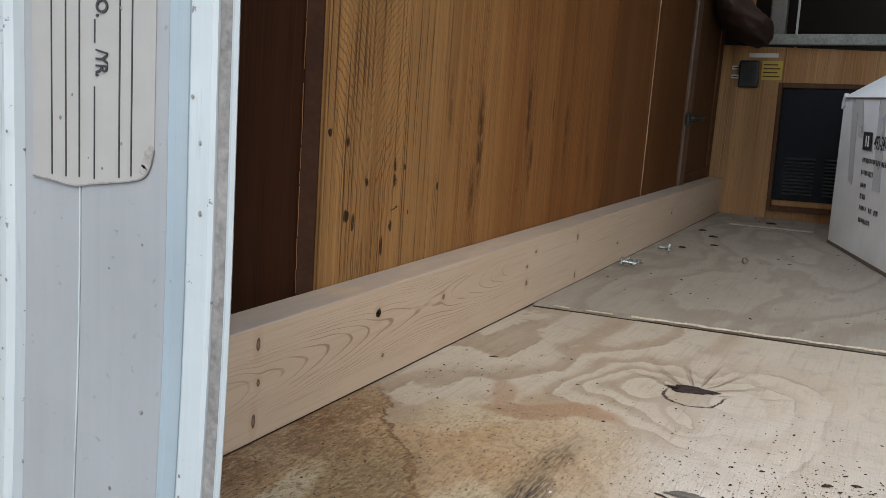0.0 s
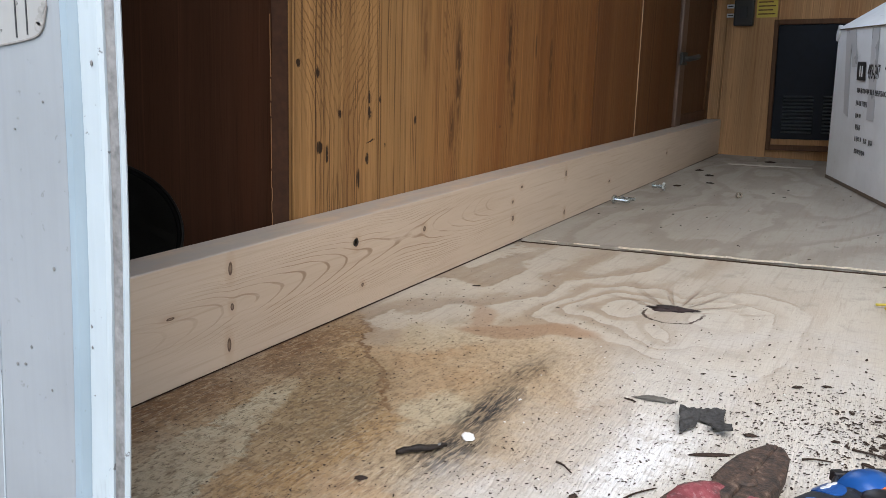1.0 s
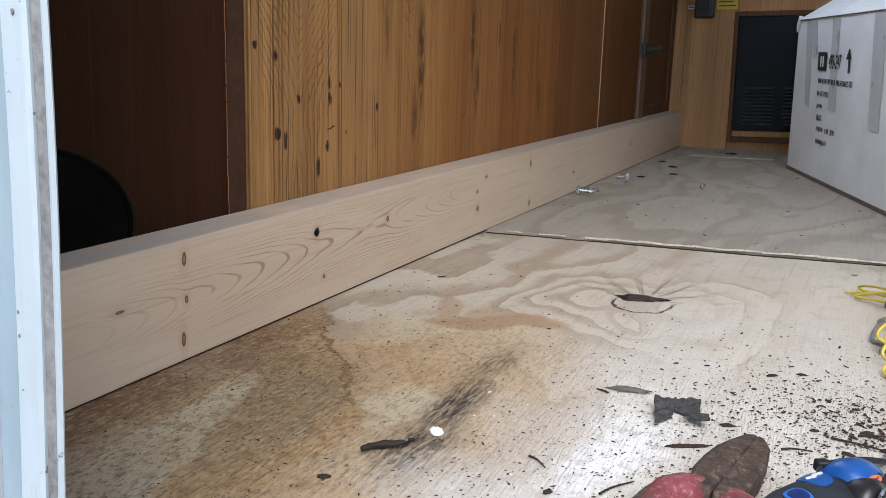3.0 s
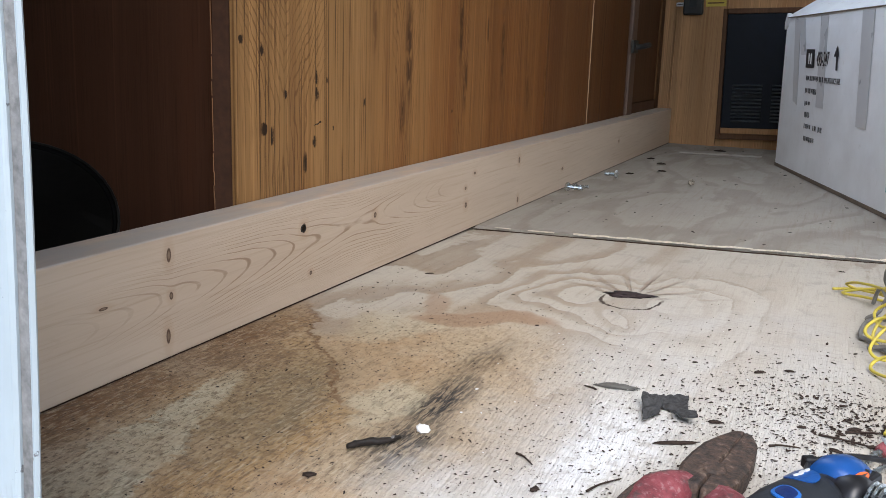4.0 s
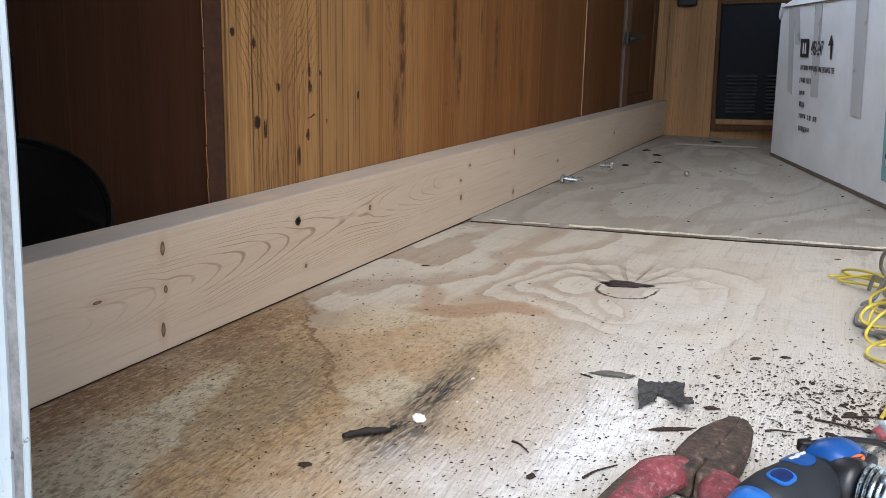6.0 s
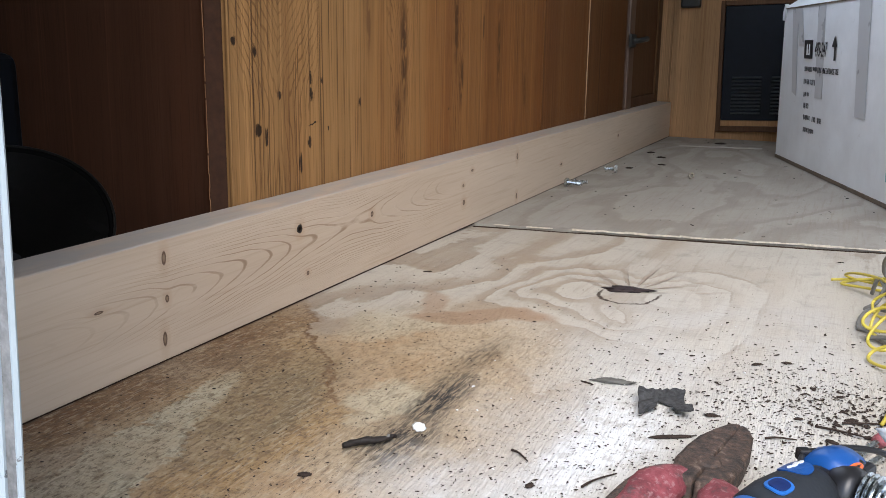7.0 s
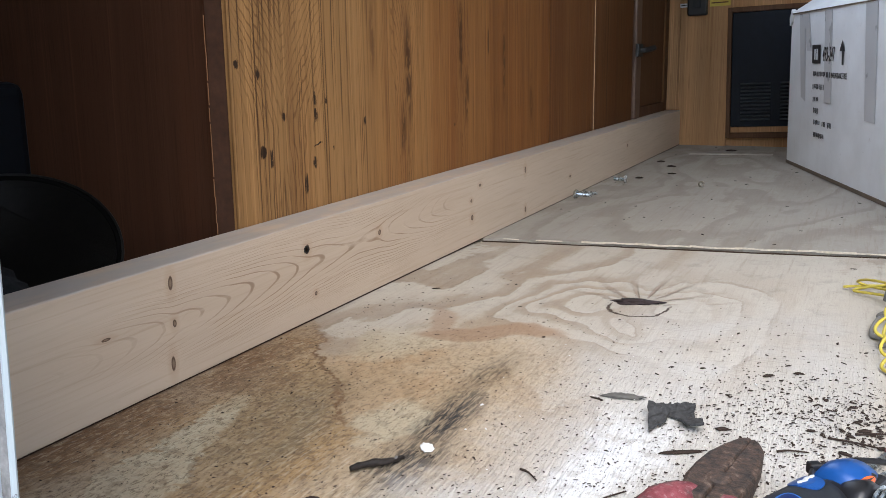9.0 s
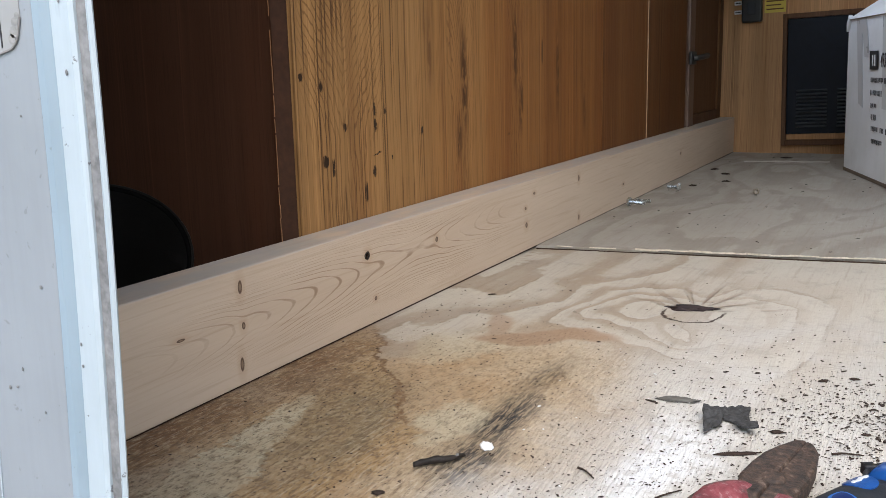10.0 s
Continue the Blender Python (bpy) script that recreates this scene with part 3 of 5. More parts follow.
def sheet_mesh(x0, x1, ya, yb, top, thick):
    """A plywood sheet with slightly uneven upper face."""
    bm = bmesh.new()
    nx, ny = 40, 40
    grid = []
    for j in range(ny + 1):
        row = []
        for i in range(nx + 1):
            x = x0 + (x1 - x0) * i / nx
            a, b = ya(x), yb(x)
            y = a + (b - a) * j / ny
            row.append(bm.verts.new((x, y, top + 0.0006 * (noise.noise((x * 6, y * 4, top * 900)) - 0.2) - (0.0020 * max(0.0, (y - b + 0.10) / 0.10) if top == 0 else 0.0))))
        grid.append(row)
    for j in range(ny):
        for i in range(nx):
            bm.faces.new((grid[j][i], grid[j][i + 1], grid[j + 1][i + 1], grid[j + 1][i]))
    out = bmesh.ops.extrude_face_region(bm, geom=bm.faces[:])
    for e in out["geom"]:
        if isinstance(e, bmesh.types.BMVert):
            e.co.z = top - thick
    return bm


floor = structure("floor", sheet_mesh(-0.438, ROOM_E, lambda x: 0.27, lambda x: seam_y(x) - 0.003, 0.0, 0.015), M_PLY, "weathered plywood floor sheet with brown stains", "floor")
floor_far = structure("floor_far", sheet_mesh(-0.438, ROOM_E, lambda x: seam_y(x) + 0.001, lambda x: BACK, 0.0012, 0.0165), M_PLY_FAR, "grey weathered plywood floor sheet", "floor")
structure("subfloor", box((-1.0, 0.262, -0.06), (ROOM_E, BACK + 0.4, -0.0165)), M_GAP, "dark subfloor under the plywood", "floor")

# the partition beside the board: three upright panels with gaps, then a framed door
# an unseen opening, added so that sky light reaches the carton
OPENING_Y0, OPENING_Y1, OPENING_Z0, OPENING_Z1 = 0.80, 2.47, 0.52, 1.72
wall_w = structure("wall_west", box((-0.46, 0.722, -0.016), (-0.4455, 2.52, OPENING_Z0)), M_GAP, "wood panelled partition beside the board", "wall")
structure("wall_west_upper", box((-0.46, 0.722, OPENING_Z1), (-0.4390, 2.52, ROOM_T)), M_INNER, "tan wall over the added side opening", "wall")
structure("wall_west_near", box((-0.46, 0.722, OPENING_Z0), (-0.4390, OPENING_Y0, OPENING_Z1)), M_INNER, "tan wall beside the added side opening", "wall")
structure("wall_west_far", box((-0.46, OPENING_Y1, OPENING_Z0), (-0.4390, 2.52, OPENING_Z1)), M_INNER, "tan wall beside the added side opening", "wall")
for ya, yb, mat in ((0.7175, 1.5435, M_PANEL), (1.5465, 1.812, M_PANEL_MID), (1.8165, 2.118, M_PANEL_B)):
    part("panel", box((-0.4452, ya, 0.0), (-0.439, yb, OPENING_Z0 - 0.001), 0.0008, 1), mat, wall_w)
part("batten", prism([(-0.4448, 1.8125), (-0.4395, 1.8127), (-0.4380, 1.8143), (-0.4395, 1.8160), (-0.4448, 1.8163)], 0.0, OPENING_Z0 - 0.002), M_STRIP, wall_w, "thin pale strip in the panel joint")
part("batten", prism([(-0.4448, 1.5437), (-0.4405, 1.5439), (-0.4400, 1.5450), (-0.4405, 1.5461), (-0.4448, 1.5463)], 0.0, OPENING_Z0 - 0.002), M_PANEL, wall_w, "thin strip in the panel joint")

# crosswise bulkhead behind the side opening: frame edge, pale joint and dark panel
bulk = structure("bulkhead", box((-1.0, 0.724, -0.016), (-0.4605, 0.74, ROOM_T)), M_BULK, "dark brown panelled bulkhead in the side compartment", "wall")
frame_edge = bmesh.new()
rows = []
rnd = random.Random(5)
for k in range(61):
    z = -0.015 + k * (ROOM_T - 0.005) / 60
    rows.append([frame_edge.verts.new((x + rnd.uniform(-0.0006, 0.0006), y, z)) for x, y in ((-0.4645, 0.7238), (-0.4640, 0.7195), (-0.4400, 0.7190), (-0.4398, 0.7212))])
for a, b in zip(rows, rows[1:]):
    for i in range(3):
        frame_edge.faces.new((a[i], a[i + 1], b[i + 1], b[i]))
part("frame_edge", frame_edge, M_EDGE, bulk, "rough reddish-brown sawn edge")
line = bmesh.new()
rnd = random.Random(8)
z = 0.08
while z < 0.5:
    l = rnd.uniform(0.006, 0.03)
    bmesh.ops.create_cube(line, size=1, matrix=Matrix.Translation((-0.4648 + rnd.uniform(-0.0003, 0.0003), 0.7192, z + l / 2)) @ Matrix.Diagonal((0.0004, 0.0006, l, 1)))
    z += l + rnd.choice((0.0, 0.002, 0.012))
part("joint_line", line, M_PANEL_BACK, bulk, "thin broken pale line along the joint")

# back wall: lower panelling, ledge and dark recess above
wall_n = structure("wall_north", box((-0.46, BACK, -0.016), (ROOM_E, BACK + 0.02, 0.424)), M_PANEL_BACK, "light oak panelled wall at the far end", "wall")
structure("wall_north_upper", box((-0.46, BACK + 0.0, 0.95), (ROOM_E, BACK + 0.02, ROOM_T)), M_INNER, "tan wall above the recess", "wall")
structure("wall_recess", box((-0.46, BACK + 0.40, 0.40), (ROOM_E, BACK + 0.42, 0.96)), M_HOLLOW_SHADE, "back of the recess behind the ledge, coloured as shade", "wall")
structure("recess_floor", box((-0.46, BACK + 0.0205, 0.405), (ROOM_E, BACK + 0.40, 0.424)), M_HOLLOW_SHADE, "shelf of the recess, coloured as shade", "wall")
structure("recess_roof", box((-0.46, BACK + 0.0205, 0.95), (ROOM_E, BACK + 0.40, 0.97)), M_HOLLOW_SHADE, "roof of the recess, coloured as shade", "wall")
structure("recess_side", box((-0.48, BACK + 0.0205, 0.40), (-0.4605, BACK + 0.42, 0.97)), M_HOLLOW_SHADE, "side of the recess, coloured as shade", "wall")
structure("wall_east", box((ROOM_E, 0.262, -0.06), (ROOM_E + 0.02, BACK + 0.42, ROOM_T)), M_INNER, "tan wall board", "wall")
structure("ceiling", box((-1.02, 0.262, ROOM_T), (ROOM_E + 0.02, BACK + 0.42, ROOM_T + 0.02)), M_CEIL, "white ceiling board", "ceiling")
structure("wall_compartment", box((-1.02, 0.262, -0.06), (-1.0, 0.74, ROOM_T)), M_HOLLOW_SHADE, "outer wall of the side compartment, coloured as shade", "wall")
structure("compartment_floor", box((-1.0, 0.262, -0.0165), (-0.4385, 0.7235, -0.003)), M_GAP, "dark compartment floor", "floor")
structure("ground", box((-400, -400, -0.72), (400, 400, -0.70)), M_GROUND, "grey gravel ground", "ground")

# front of the body beside the hatch, with the door jamb's profile
def lean(z):
    """The jamb bows slightly out of plumb."""
    return -0.0056 + 0.1093 * z - 0.2273 * z * z if z < 0.24 else 0.00754


structure("wall_south", box((-1.02, 0.245, -0.10), (-0.2495, 0.2555, ROOM_T + 0.02)), M_SKIN, "grey pebbled outer wall beside the hatch", "wall")
# unseen walls: the right one narrows the hatch, the header cuts sky light
structure("wall_south_right", box((0.85, 0.245, -0.10), (ROOM_E + 0.02, 0.262, ROOM_T + 0.02)), M_SKIN, "grey pebbled outer wall", "wall")
structure("light_cut_header", box((-0.2490, 0.245, 1.48), (0.8495, 0.2555, ROOM_T + 0.02)), M_SKIN, "unseen grey header over the hatch that cuts the sky light", "wall")
structure("wall_skirt", box((-0.255, 0.245, -0.70), (ROOM_E, 0.2618, -0.017)), M_SKIN, "grey pebbled skirt below the hatch", "wall")


def strip_along(outline):
    """A jamb strip: an outline in plan drawn upwards in short wavy lengths."""
    bm = bmesh.new()
    rings = []
    for k in range(121):
        z = -0.06 + k * 0.0149
        dx = lean(z) + 0.0004 * noise.noise((0.3, 0.7, z * 14))
        rings.append([bm.verts.new((x + dx, y, z)) for x, y in outline])
    for a, b in zip(rings, rings[1:]):
        for i in range(len(outline)):
            j = (i + 1) % len(outline)
            bm.faces.new((a[i], a[j], b[j], b[i]))
    bm.faces.new(rings[0][::-1]), bm.faces.new(rings[-1])
    return bm


jamb = thing("door_jamb", "pale blue-grey painted metal door jamb with a worn paper label", "door jamb", pose(0, -0.006, 0), kind="structure")
part("bead", strip_along([(-0.2556, 0.262), (-0.2556, 0.2585), (-0.2540, 0.2570), (-0.2510, 0.2568), (-0.2485, 0.2582), (-0.2475, 0.2612), (-0.2475, 0.2635)]), M_PAINT_LIGHT, jamb, "bright rounded bead")
part("face_plate", strip_along([(-0.2474, 0.2612), (-0.2240, 0.2614), (-0.2236, 0.2624), (-0.2234, 0.2612), (-0.1900, 0.2612), (-0.1900, 0.266), (-0.2474, 0.266)]), M_PAINT, jamb, "flat grey plate with a scored line")
# thin pale strip paints the highlight on the scored line
part("score_highlight", strip_along([(-0.2241, 0.2613), (-0.2241, 0.2609), (-0.2236, 0.2609), (-0.2236, 0.2613)]), M_PAINT_LIGHT, jamb, "pale painted highlight along the scored line")
part("cove", strip_along([(-0.1899, 0.2612), (-0.1875, 0.2616), (-0.1845, 0.2630), (-0.1830, 0.2650), (-0.1826, 0.2675), (-0.1899, 0.2675)]), M_PAINT_COVE, jamb, "hollow cove, its bluish shade put into the colour")
part("stop", strip_along([(-0.1825, 0.2672), (-0.1822, 0.2610), (-0.1810, 0.2600), (-0.1740, 0.2600), (-0.1727, 0.2608), (-0.1726, 0.2632), (-0.1825, 0.2695)]), M_PAINT_LIGHT, jamb, "raised white stop")
part("seal", strip_along([(-0.1725, 0.2616), (-0.1682, 0.2613), (-0.1682, 0.2622), (-0.1725, 0.2630)]), M_SEAL, jamb, "dirty grey sealant line")
part("lip", strip_along([(-0.1678, 0.2606), (-0.1668, 0.2602), (-0.1660, 0.2612), (-0.1664, 0.2620), (-0.1678, 0.2620)]), M_PAINT_LIGHT, jamb, "thin white metal lip")
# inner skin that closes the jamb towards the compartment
structure("jamb_lining", box((-1.0, 0.2721, -0.016), (-0.1930, 0.280, ROOM_T)), M_HOLLOW_SHADE, "lining behind the door jamb, coloured as shade", "wall")

M_LABEL = plain("yellowed_paper", (0.272, 0.268, 0.257), 0.6, vary=0.06, scale=120)
M_TORN = plain("torn_dirty_paper_edge", (0.22, 0.205, 0.19), 0.9, vary=0.4, scale=500)
M_INK = plain("black_ink", (0.02, 0.02, 0.022), 0.6, vary=0.1)
M_INK_GREY = plain("faded_ink", (0.055, 0.055, 0.06), 0.7, vary=0.4, scale=500)
def scuffed_card(name):
    """White-coated board, handled: cloudy smudges, thin scratches and bare rubbed spots."""
    n = Nodes(name)
    cloud, grain = n.noise(n.coords(), 9, 5, 0.6), n.noise(n.coords(shift=(2, 1, 4)), 260, 4, 0.6)
    scratch = n.noise(n.coords((22, 22, 190), (1, 3, 2)), 1.0, 3, 0.6)
    col = n.ramp(cloud, (0.32, (0.74, 0.755, 0.765)), (0.66, (0.86, 0.885, 0.905)))
    col = n.mix(n.mul(n.smooth(scratch, 0.66, 0.74), 0.35), col, (0.52, 0.50, 0.47))
    col = n.mix(n.mul(n.smooth(n.noise(n.coords(shift=(7, 7, 1)), 30, 5, 0.7), 0.62, 0.72), 0.30), col, (0.46, 0.42, 0.37))
    return n.done(col, n.add(0.45, n.mul(cloud, 0.25)), n.add(cloud, n.mul(grain, 0.2)), 0.25, 0.002)


M_CARD = scuffed_card("white_cardboard")
M_CARD_RAW = plain("brown_cardboard_edge", (0.15, 0.115, 0.085), 0.85, vary=0.35, scale=200, bump=0.4)
M_TAPE = plain("grey_packing_tape", (0.56, 0.57, 0.58), 0.3, vary=0.06, scale=25, bump=0.1)
M_TEAL = plain("teal_print", (0.20, 0.42, 0.45), 0.5, vary=0.06)
M_WHITE = plain("white_print", (0.66, 0.68, 0.70), 0.5, vary=0.05)
M_VENT = plain("black_vent_metal", (0.009, 0.012, 0.018), 0.6, vary=0.3, scale=60, spec=0.2)
M_SLAT = plain("pale_vent_slat", (0.07, 0.08, 0.09), 0.5, vary=0.3, scale=60)
M_BLACK = plain("black_plastic", (0.012, 0.012, 0.014), 0.38, vary=0.3, scale=120)
M_TUB = plain("dull_black_plastic", (0.0018, 0.0016, 0.0015), 0.75, vary=0.2, spec=0.07)
# rim is paler and shinier than the tub, for its thin highlight
M_TUB_RIM = plain("rim_highlight_plastic", (0.008, 0.0075, 0.007), 0.45, vary=0.5, scale=150, spec=0.3)
M_RUBBER = plain("black_rubber", (0.011, 0.014, 0.019), 0.62, vary=0.3, scale=300, bump=0.3)
M_BLUE = plain("blue_plastic", (0.008, 0.066, 0.25), 0.35, vary=0.15, scale=120)
M_NAVY = plain("navy_recess_shade", (0.006, 0.020, 0.10), 0.4, vary=0.2, scale=120)
M_BLUE_LIGHT = plain("light_blue_plastic", (0.02, 0.13, 0.43), 0.35, vary=0.1, scale=120)
M_ORANGE = plain("orange_plastic", (0.65, 0.12, 0.03), 0.4, vary=0.1)
M_STEEL = plain("zinc_plated_steel", (0.62, 0.66, 0.68), 0.26, 1.0, vary=0.12, scale=200)
M_BRASS = plain("dull_brass", (0.20, 0.17, 0.13), 0.5, 0.6, vary=0.3, scale=200)


def worn_vinyl(name):
    """Red vinyl rubbed pale, with grey dirt ground in."""
    n = Nodes(name)
    c = n.coords()
    a, b = n.noise(c, 75, 6, 0.7), n.noise(n.coords(shift=(4, 2, 1)), 300, 4, 0.65)
    col = n.ramp(a, (0.34, (0.10, 0.022, 0.026)), (0.50, (0.20, 0.040, 0.050)), (0.66, (0.29, 0.085, 0.095)))
    col = n.mix(n.mul(n.smooth(b, 0.52, 0.66), 0.55), col, (0.33, 0.20, 0.20))
    col = n.mix(n.mul(n.smooth(n.noise(n.coords(shift=(1, 7, 3)), 55, 5, 0.7), 0.52, 0.64), 0.8), col, (0.055, 0.050, 0.047))
    return n.done(col, 0.7, n.add(a, b), 0.5, 0.001)


M_RED = worn_vinyl("worn_red_vinyl")
M_YELLOW = plain("yellow_cord_sheath", (0.52, 0.42, 0.06), 0.5, vary=0.12, scale=200)
M_GREY = plain("grey_cord_sheath", (0.17, 0.165, 0.155), 0.5, vary=0.25, scale=200)
M_YLABEL = plain("yellow_label", (0.55, 0.42, 0.06), 0.5, vary=0.1)
M_CLOTH = plain("charred_felt", (0.055, 0.055, 0.056), 0.95, vary=0.6, scale=420, bump=0.8, spec=0.1)


def rust(name):
    n = Nodes(name)
    c = n.coords()
    a, b = n.noise(c, 130, 6, 0.65), n.noise(n.coords(shift=(3, 1, 2)), 420, 4, 0.6)
    col = n.ramp(n.add(n.mul(a, 0.7), n.mul(b, 0.3)), (0.34, (0.016, 0.013, 0.012)), (0.47, (0.044, 0.031, 0.025)), (0.56, (0.085, 0.052, 0.037)), (0.66, (0.19, 0.145, 0.115)))
    return n.done(col, 0.75, n.add(a, b), 0.6, 0.0012)


M_RUST = rust("rusty_iron")

# ---- the paper label on the jamb ----
LAB = 0.26085


bm = bmesh.new()
rnd = random.Random(3)
bottom = [(-0.2403, 0.2279), (-0.2365, 0.2277), (-0.2310, 0.2272), (-0.2224, 0.2266), (-0.2160, 0.2278), (-0.2080, 0.2290), (-0.2000, 0.2304), (-0.1955, 0.2318), (-0.1932, 0.2345), (-0.1914, 0.2400)]
low = [bm.verts.new((x + rnd.uniform(-0.0002, 0.0002), LAB, z)) for x, z in bottom]
high = [bm.verts.new((x, LAB, 0.34)) for x, z in bottom[:-1]] + [bm.verts.new((-0.1911, LAB, 0.34))]
for i in range(len(low) - 1):
    bm.faces.new((low[i], low[i + 1], high[i + 1], high[i]))
out = bmesh.ops.extrude_face_region(bm, geom=bm.faces[:])
for e in out["geom"]:
    if isinstance(e, bmesh.types.BMVert):
        e.co.y += 0.0003
paper = part("paper_label", bm, M_LABEL, jamb, "yellowed inspection label with ruled lines")
paper.location = (0.0045, 0, 0.0075)
torn = tube([(x, LAB - 0.0001, z - 0.0002) for x, z in bottom], 0.00035, 5)
part("torn_edge", torn, M_TORN, paper, "dirty torn edge")
scuff = bmesh.new()
for x, z, r in ((-0.1945, 0.2358, 0.0017), (-0.1938, 0.2385, 0.0013), (-0.1955, 0.2338, 0.0015), (-0.1925, 0.2402, 0.0010)):
    bmesh.ops.create_circle(scuff, cap_ends=True, segments=9, radius=r, matrix=pose(x, LAB - 0.0002, z, 90))
part("scuff", scuff, plain("scuffed_paper", (0.235, 0.228, 0.215), 0.9, vary=0.3, scale=600), paper, "rubbed grey patch")
for x, z0, z1, w in ((-0.2321, 0.2289, 0.34, 0.00042), (-0.2262, 0.2288, 0.34, 0.00042), (-0.2206, 0.2292, 0.34, 0.00050), (-0.2047, 0.2306, 0.34, 0.00050), (-0.2000, 0.2315, 0.34, 0.00045), (-0.2145, 0.2292, 0.2562, 0.00042), (-0.2145, 0.2684, 0.2752, 0.00042)):
    part("ruled_line", box((x - w / 2, LAB - 0.00025, z0), (x + w / 2, LAB - 0.00005, z1)), M_INK, paper)
letters("lettering", "/YR.", 0.0064, M_INK, paper, pose(-0.2137, LAB - 0.0003, 0.2668, 90) @ pose(0, 0, 0, 0, 0, -90), 0.72, "black printed lettering", 0.00012)
letters("lettering", "MO.", 0.0064, M_INK, paper, pose(-0.2137, LAB - 0.0003, 0.2850, 90) @ pose(0, 0, 0, 0, 0, -90), 0.80, "black printed lettering", 0.00012)
specks = bmesh.new()
rnd = random.Random(12)
for k in range(46):
    z = rnd.uniform(0.05, 0.30)
    x = rnd.choice((rnd.uniform(-0.245, -0.172), rnd.gauss(-0.180, 0.0025), rnd.gauss(-0.251, 0.002)))
    y = 0.2564 if x < -0.2474 else (0.2608 if x < -0.19 else 0.2597)
    if -0.19 < x < -0.1805:
        continue
    r = rnd.uniform(0.0002, 0.0006)
    bmesh.ops.create_icosphere(specks, subdivisions=1, radius=r, matrix=Matrix.Translation((x + lean(z), y, z)) @ Matrix.Diagonal((1, 0.6, rnd.uniform(0.7, 1.8), 1)))
part("paint_chip", specks, M_SEAL, jamb, "small dark chips in the paint")

# ---- the board on edge ----
bm = bmesh.new()
bmesh.ops.create_cube(bm, size=1)
for v in bm.verts:
    far = v.co.y > 0
    v.co = Vector((-0.438 if v.co.x < 0 else -0.400, 2.496 if far else 0.2845, 0.089 if v.co.z > 0 else (0.0012 if far else 0.0003)))
bmesh.ops.bevel(bm, geom=bm.edges[:], offset=0.0014, segments=3, affect="EDGES", profile=0.5)
board = tagged(new("timber_board", finish(bm, "timber_board", M_BOARD)), "pale planed spruce board with knots, on edge along the partition", "timber board")
knot_hole = lathe([(0.0037, 0.0), (0.0035, 0.0006), (0.0020, 0.0001)], 9, pose(-0.4001, 0.7576, 0.0654, 0, 90, 0) @ Matrix.Diagonal((1.0, 1.2, 1, 1)))
part("knot", knot_hole, plain("black_knot", (0.02, 0.012, 0.008), 0.6, vary=0.4, scale=600), board, "loose black knot")

# dark strip stands in for the shadow line below the board
under = bmesh.new()
bmesh.ops.create_cube(under, size=1)
for v in under.verts:
    far = v.co.y > 0
    v.co = Vector((-0.436 if v.co.x < 0 else -0.3997, 2.492 if far else 0.287, 0.0002 if v.co.z < 0 else (0.0022 if far else 0.0008)))
part("gap_shade", under, M_GAP, board, "dark strip painting the shadow gap under the board")

# ---- plywood joint and the knot in the floor ----
spl = bmesh.new()
rnd = random.Random(21)
x = -0.39
while x < 0.6:
    l = rnd.uniform(0.006, 0.035)
    w = rnd.uniform(0.0012, 0.0034) * (0.5 if x < -0.28 else 1.0)
    if rnd.random() < (0.35 if x < -0.30 else 0.92):
        y = seam_y(x) + rnd.uniform(-0.0018, 0.0012)
        bmesh.ops.create_cube(spl, size=1, matrix=pose(x + l / 2, y, 0.0012 + rnd.uniform(0, 0.0008), rnd.uniform(-15, 15), rnd.uniform(-2, 2), 8.5 + rnd.uniform(-3, 3)) @ Matrix.Diagonal((l, w, rnd.uniform(0.001, 0.0022), 1)))
    x += l * rnd.uniform(0.5, 0.95)
gap = bmesh.new()
x = -0.398
while x < 0.7:
    l = rnd.uniform(0.03, 0.07)
    w = 0.0024 if x < -0.20 else rnd.uniform(0.0009, 0.0018)
    bmesh.ops.create_cube(gap, size=1, matrix=pose(x + l / 2, seam_y(x) - 0.0030 - 0.5 * w, -0.0022, 0, 0, 8.5) @ Matrix.Diagonal((l, w, 0.0022 + rnd.uniform(0, 0.0006), 1)))
    x += l * 0.97
part("joint_gap", gap, M_GAP, floor, "dark strip in the plywood joint")
tagged(new("splinters", finish(spl, "splinters", M_RAW)), "pale splintered veneer along the plywood joint", "splinters", "", "stuff")
bm = bmesh.new()
bmesh.ops.create_icosphere(bm, subdivisions=3, radius=1)
for v in bm.verts:
    p = v.co.copy()
    k = 1 + 0.7 * noise.noise(p * 2.7 + Vector((3, 0, 1))) + 0.35 * noise.noise(p * 8)
    v.co = Vector((p.x * 0.021 * k, p.y * 0.010 * k, p.z * 0.0016 * k))
bm.transform(pose(-0.147, 0.928, 0.0006, 0, 0, 16))
part("knot", bm, plain("purple_brown_knot", (0.026, 0.014, 0.014), 0.7, vary=0.6, scale=350, bump=0.8), floor, "dark loose knot in the plywood", True)


# ---- far wall: post, vent door, switch and labels ----
LEAN = Matrix(((1, 0, -0.026, -0.006), (0, 1, 0, 0), (0.035, 0, 1, 0.0135), (0, 0, 0, 1)))


def leaned(bm):
    bm.transform(LEAN)
    return bm


part("corner_post", (box((-0.408, BACK - 0.008, 0.0), (-0.2865, BACK - 0.0005, 0.4235), 0.001, 1)), M_PANEL_BACK, wall_n, "wide oak-look corner strip")
vent = thing("vent_door", "black louvred furnace vent door in a brown wood frame", "vent door", kind="")
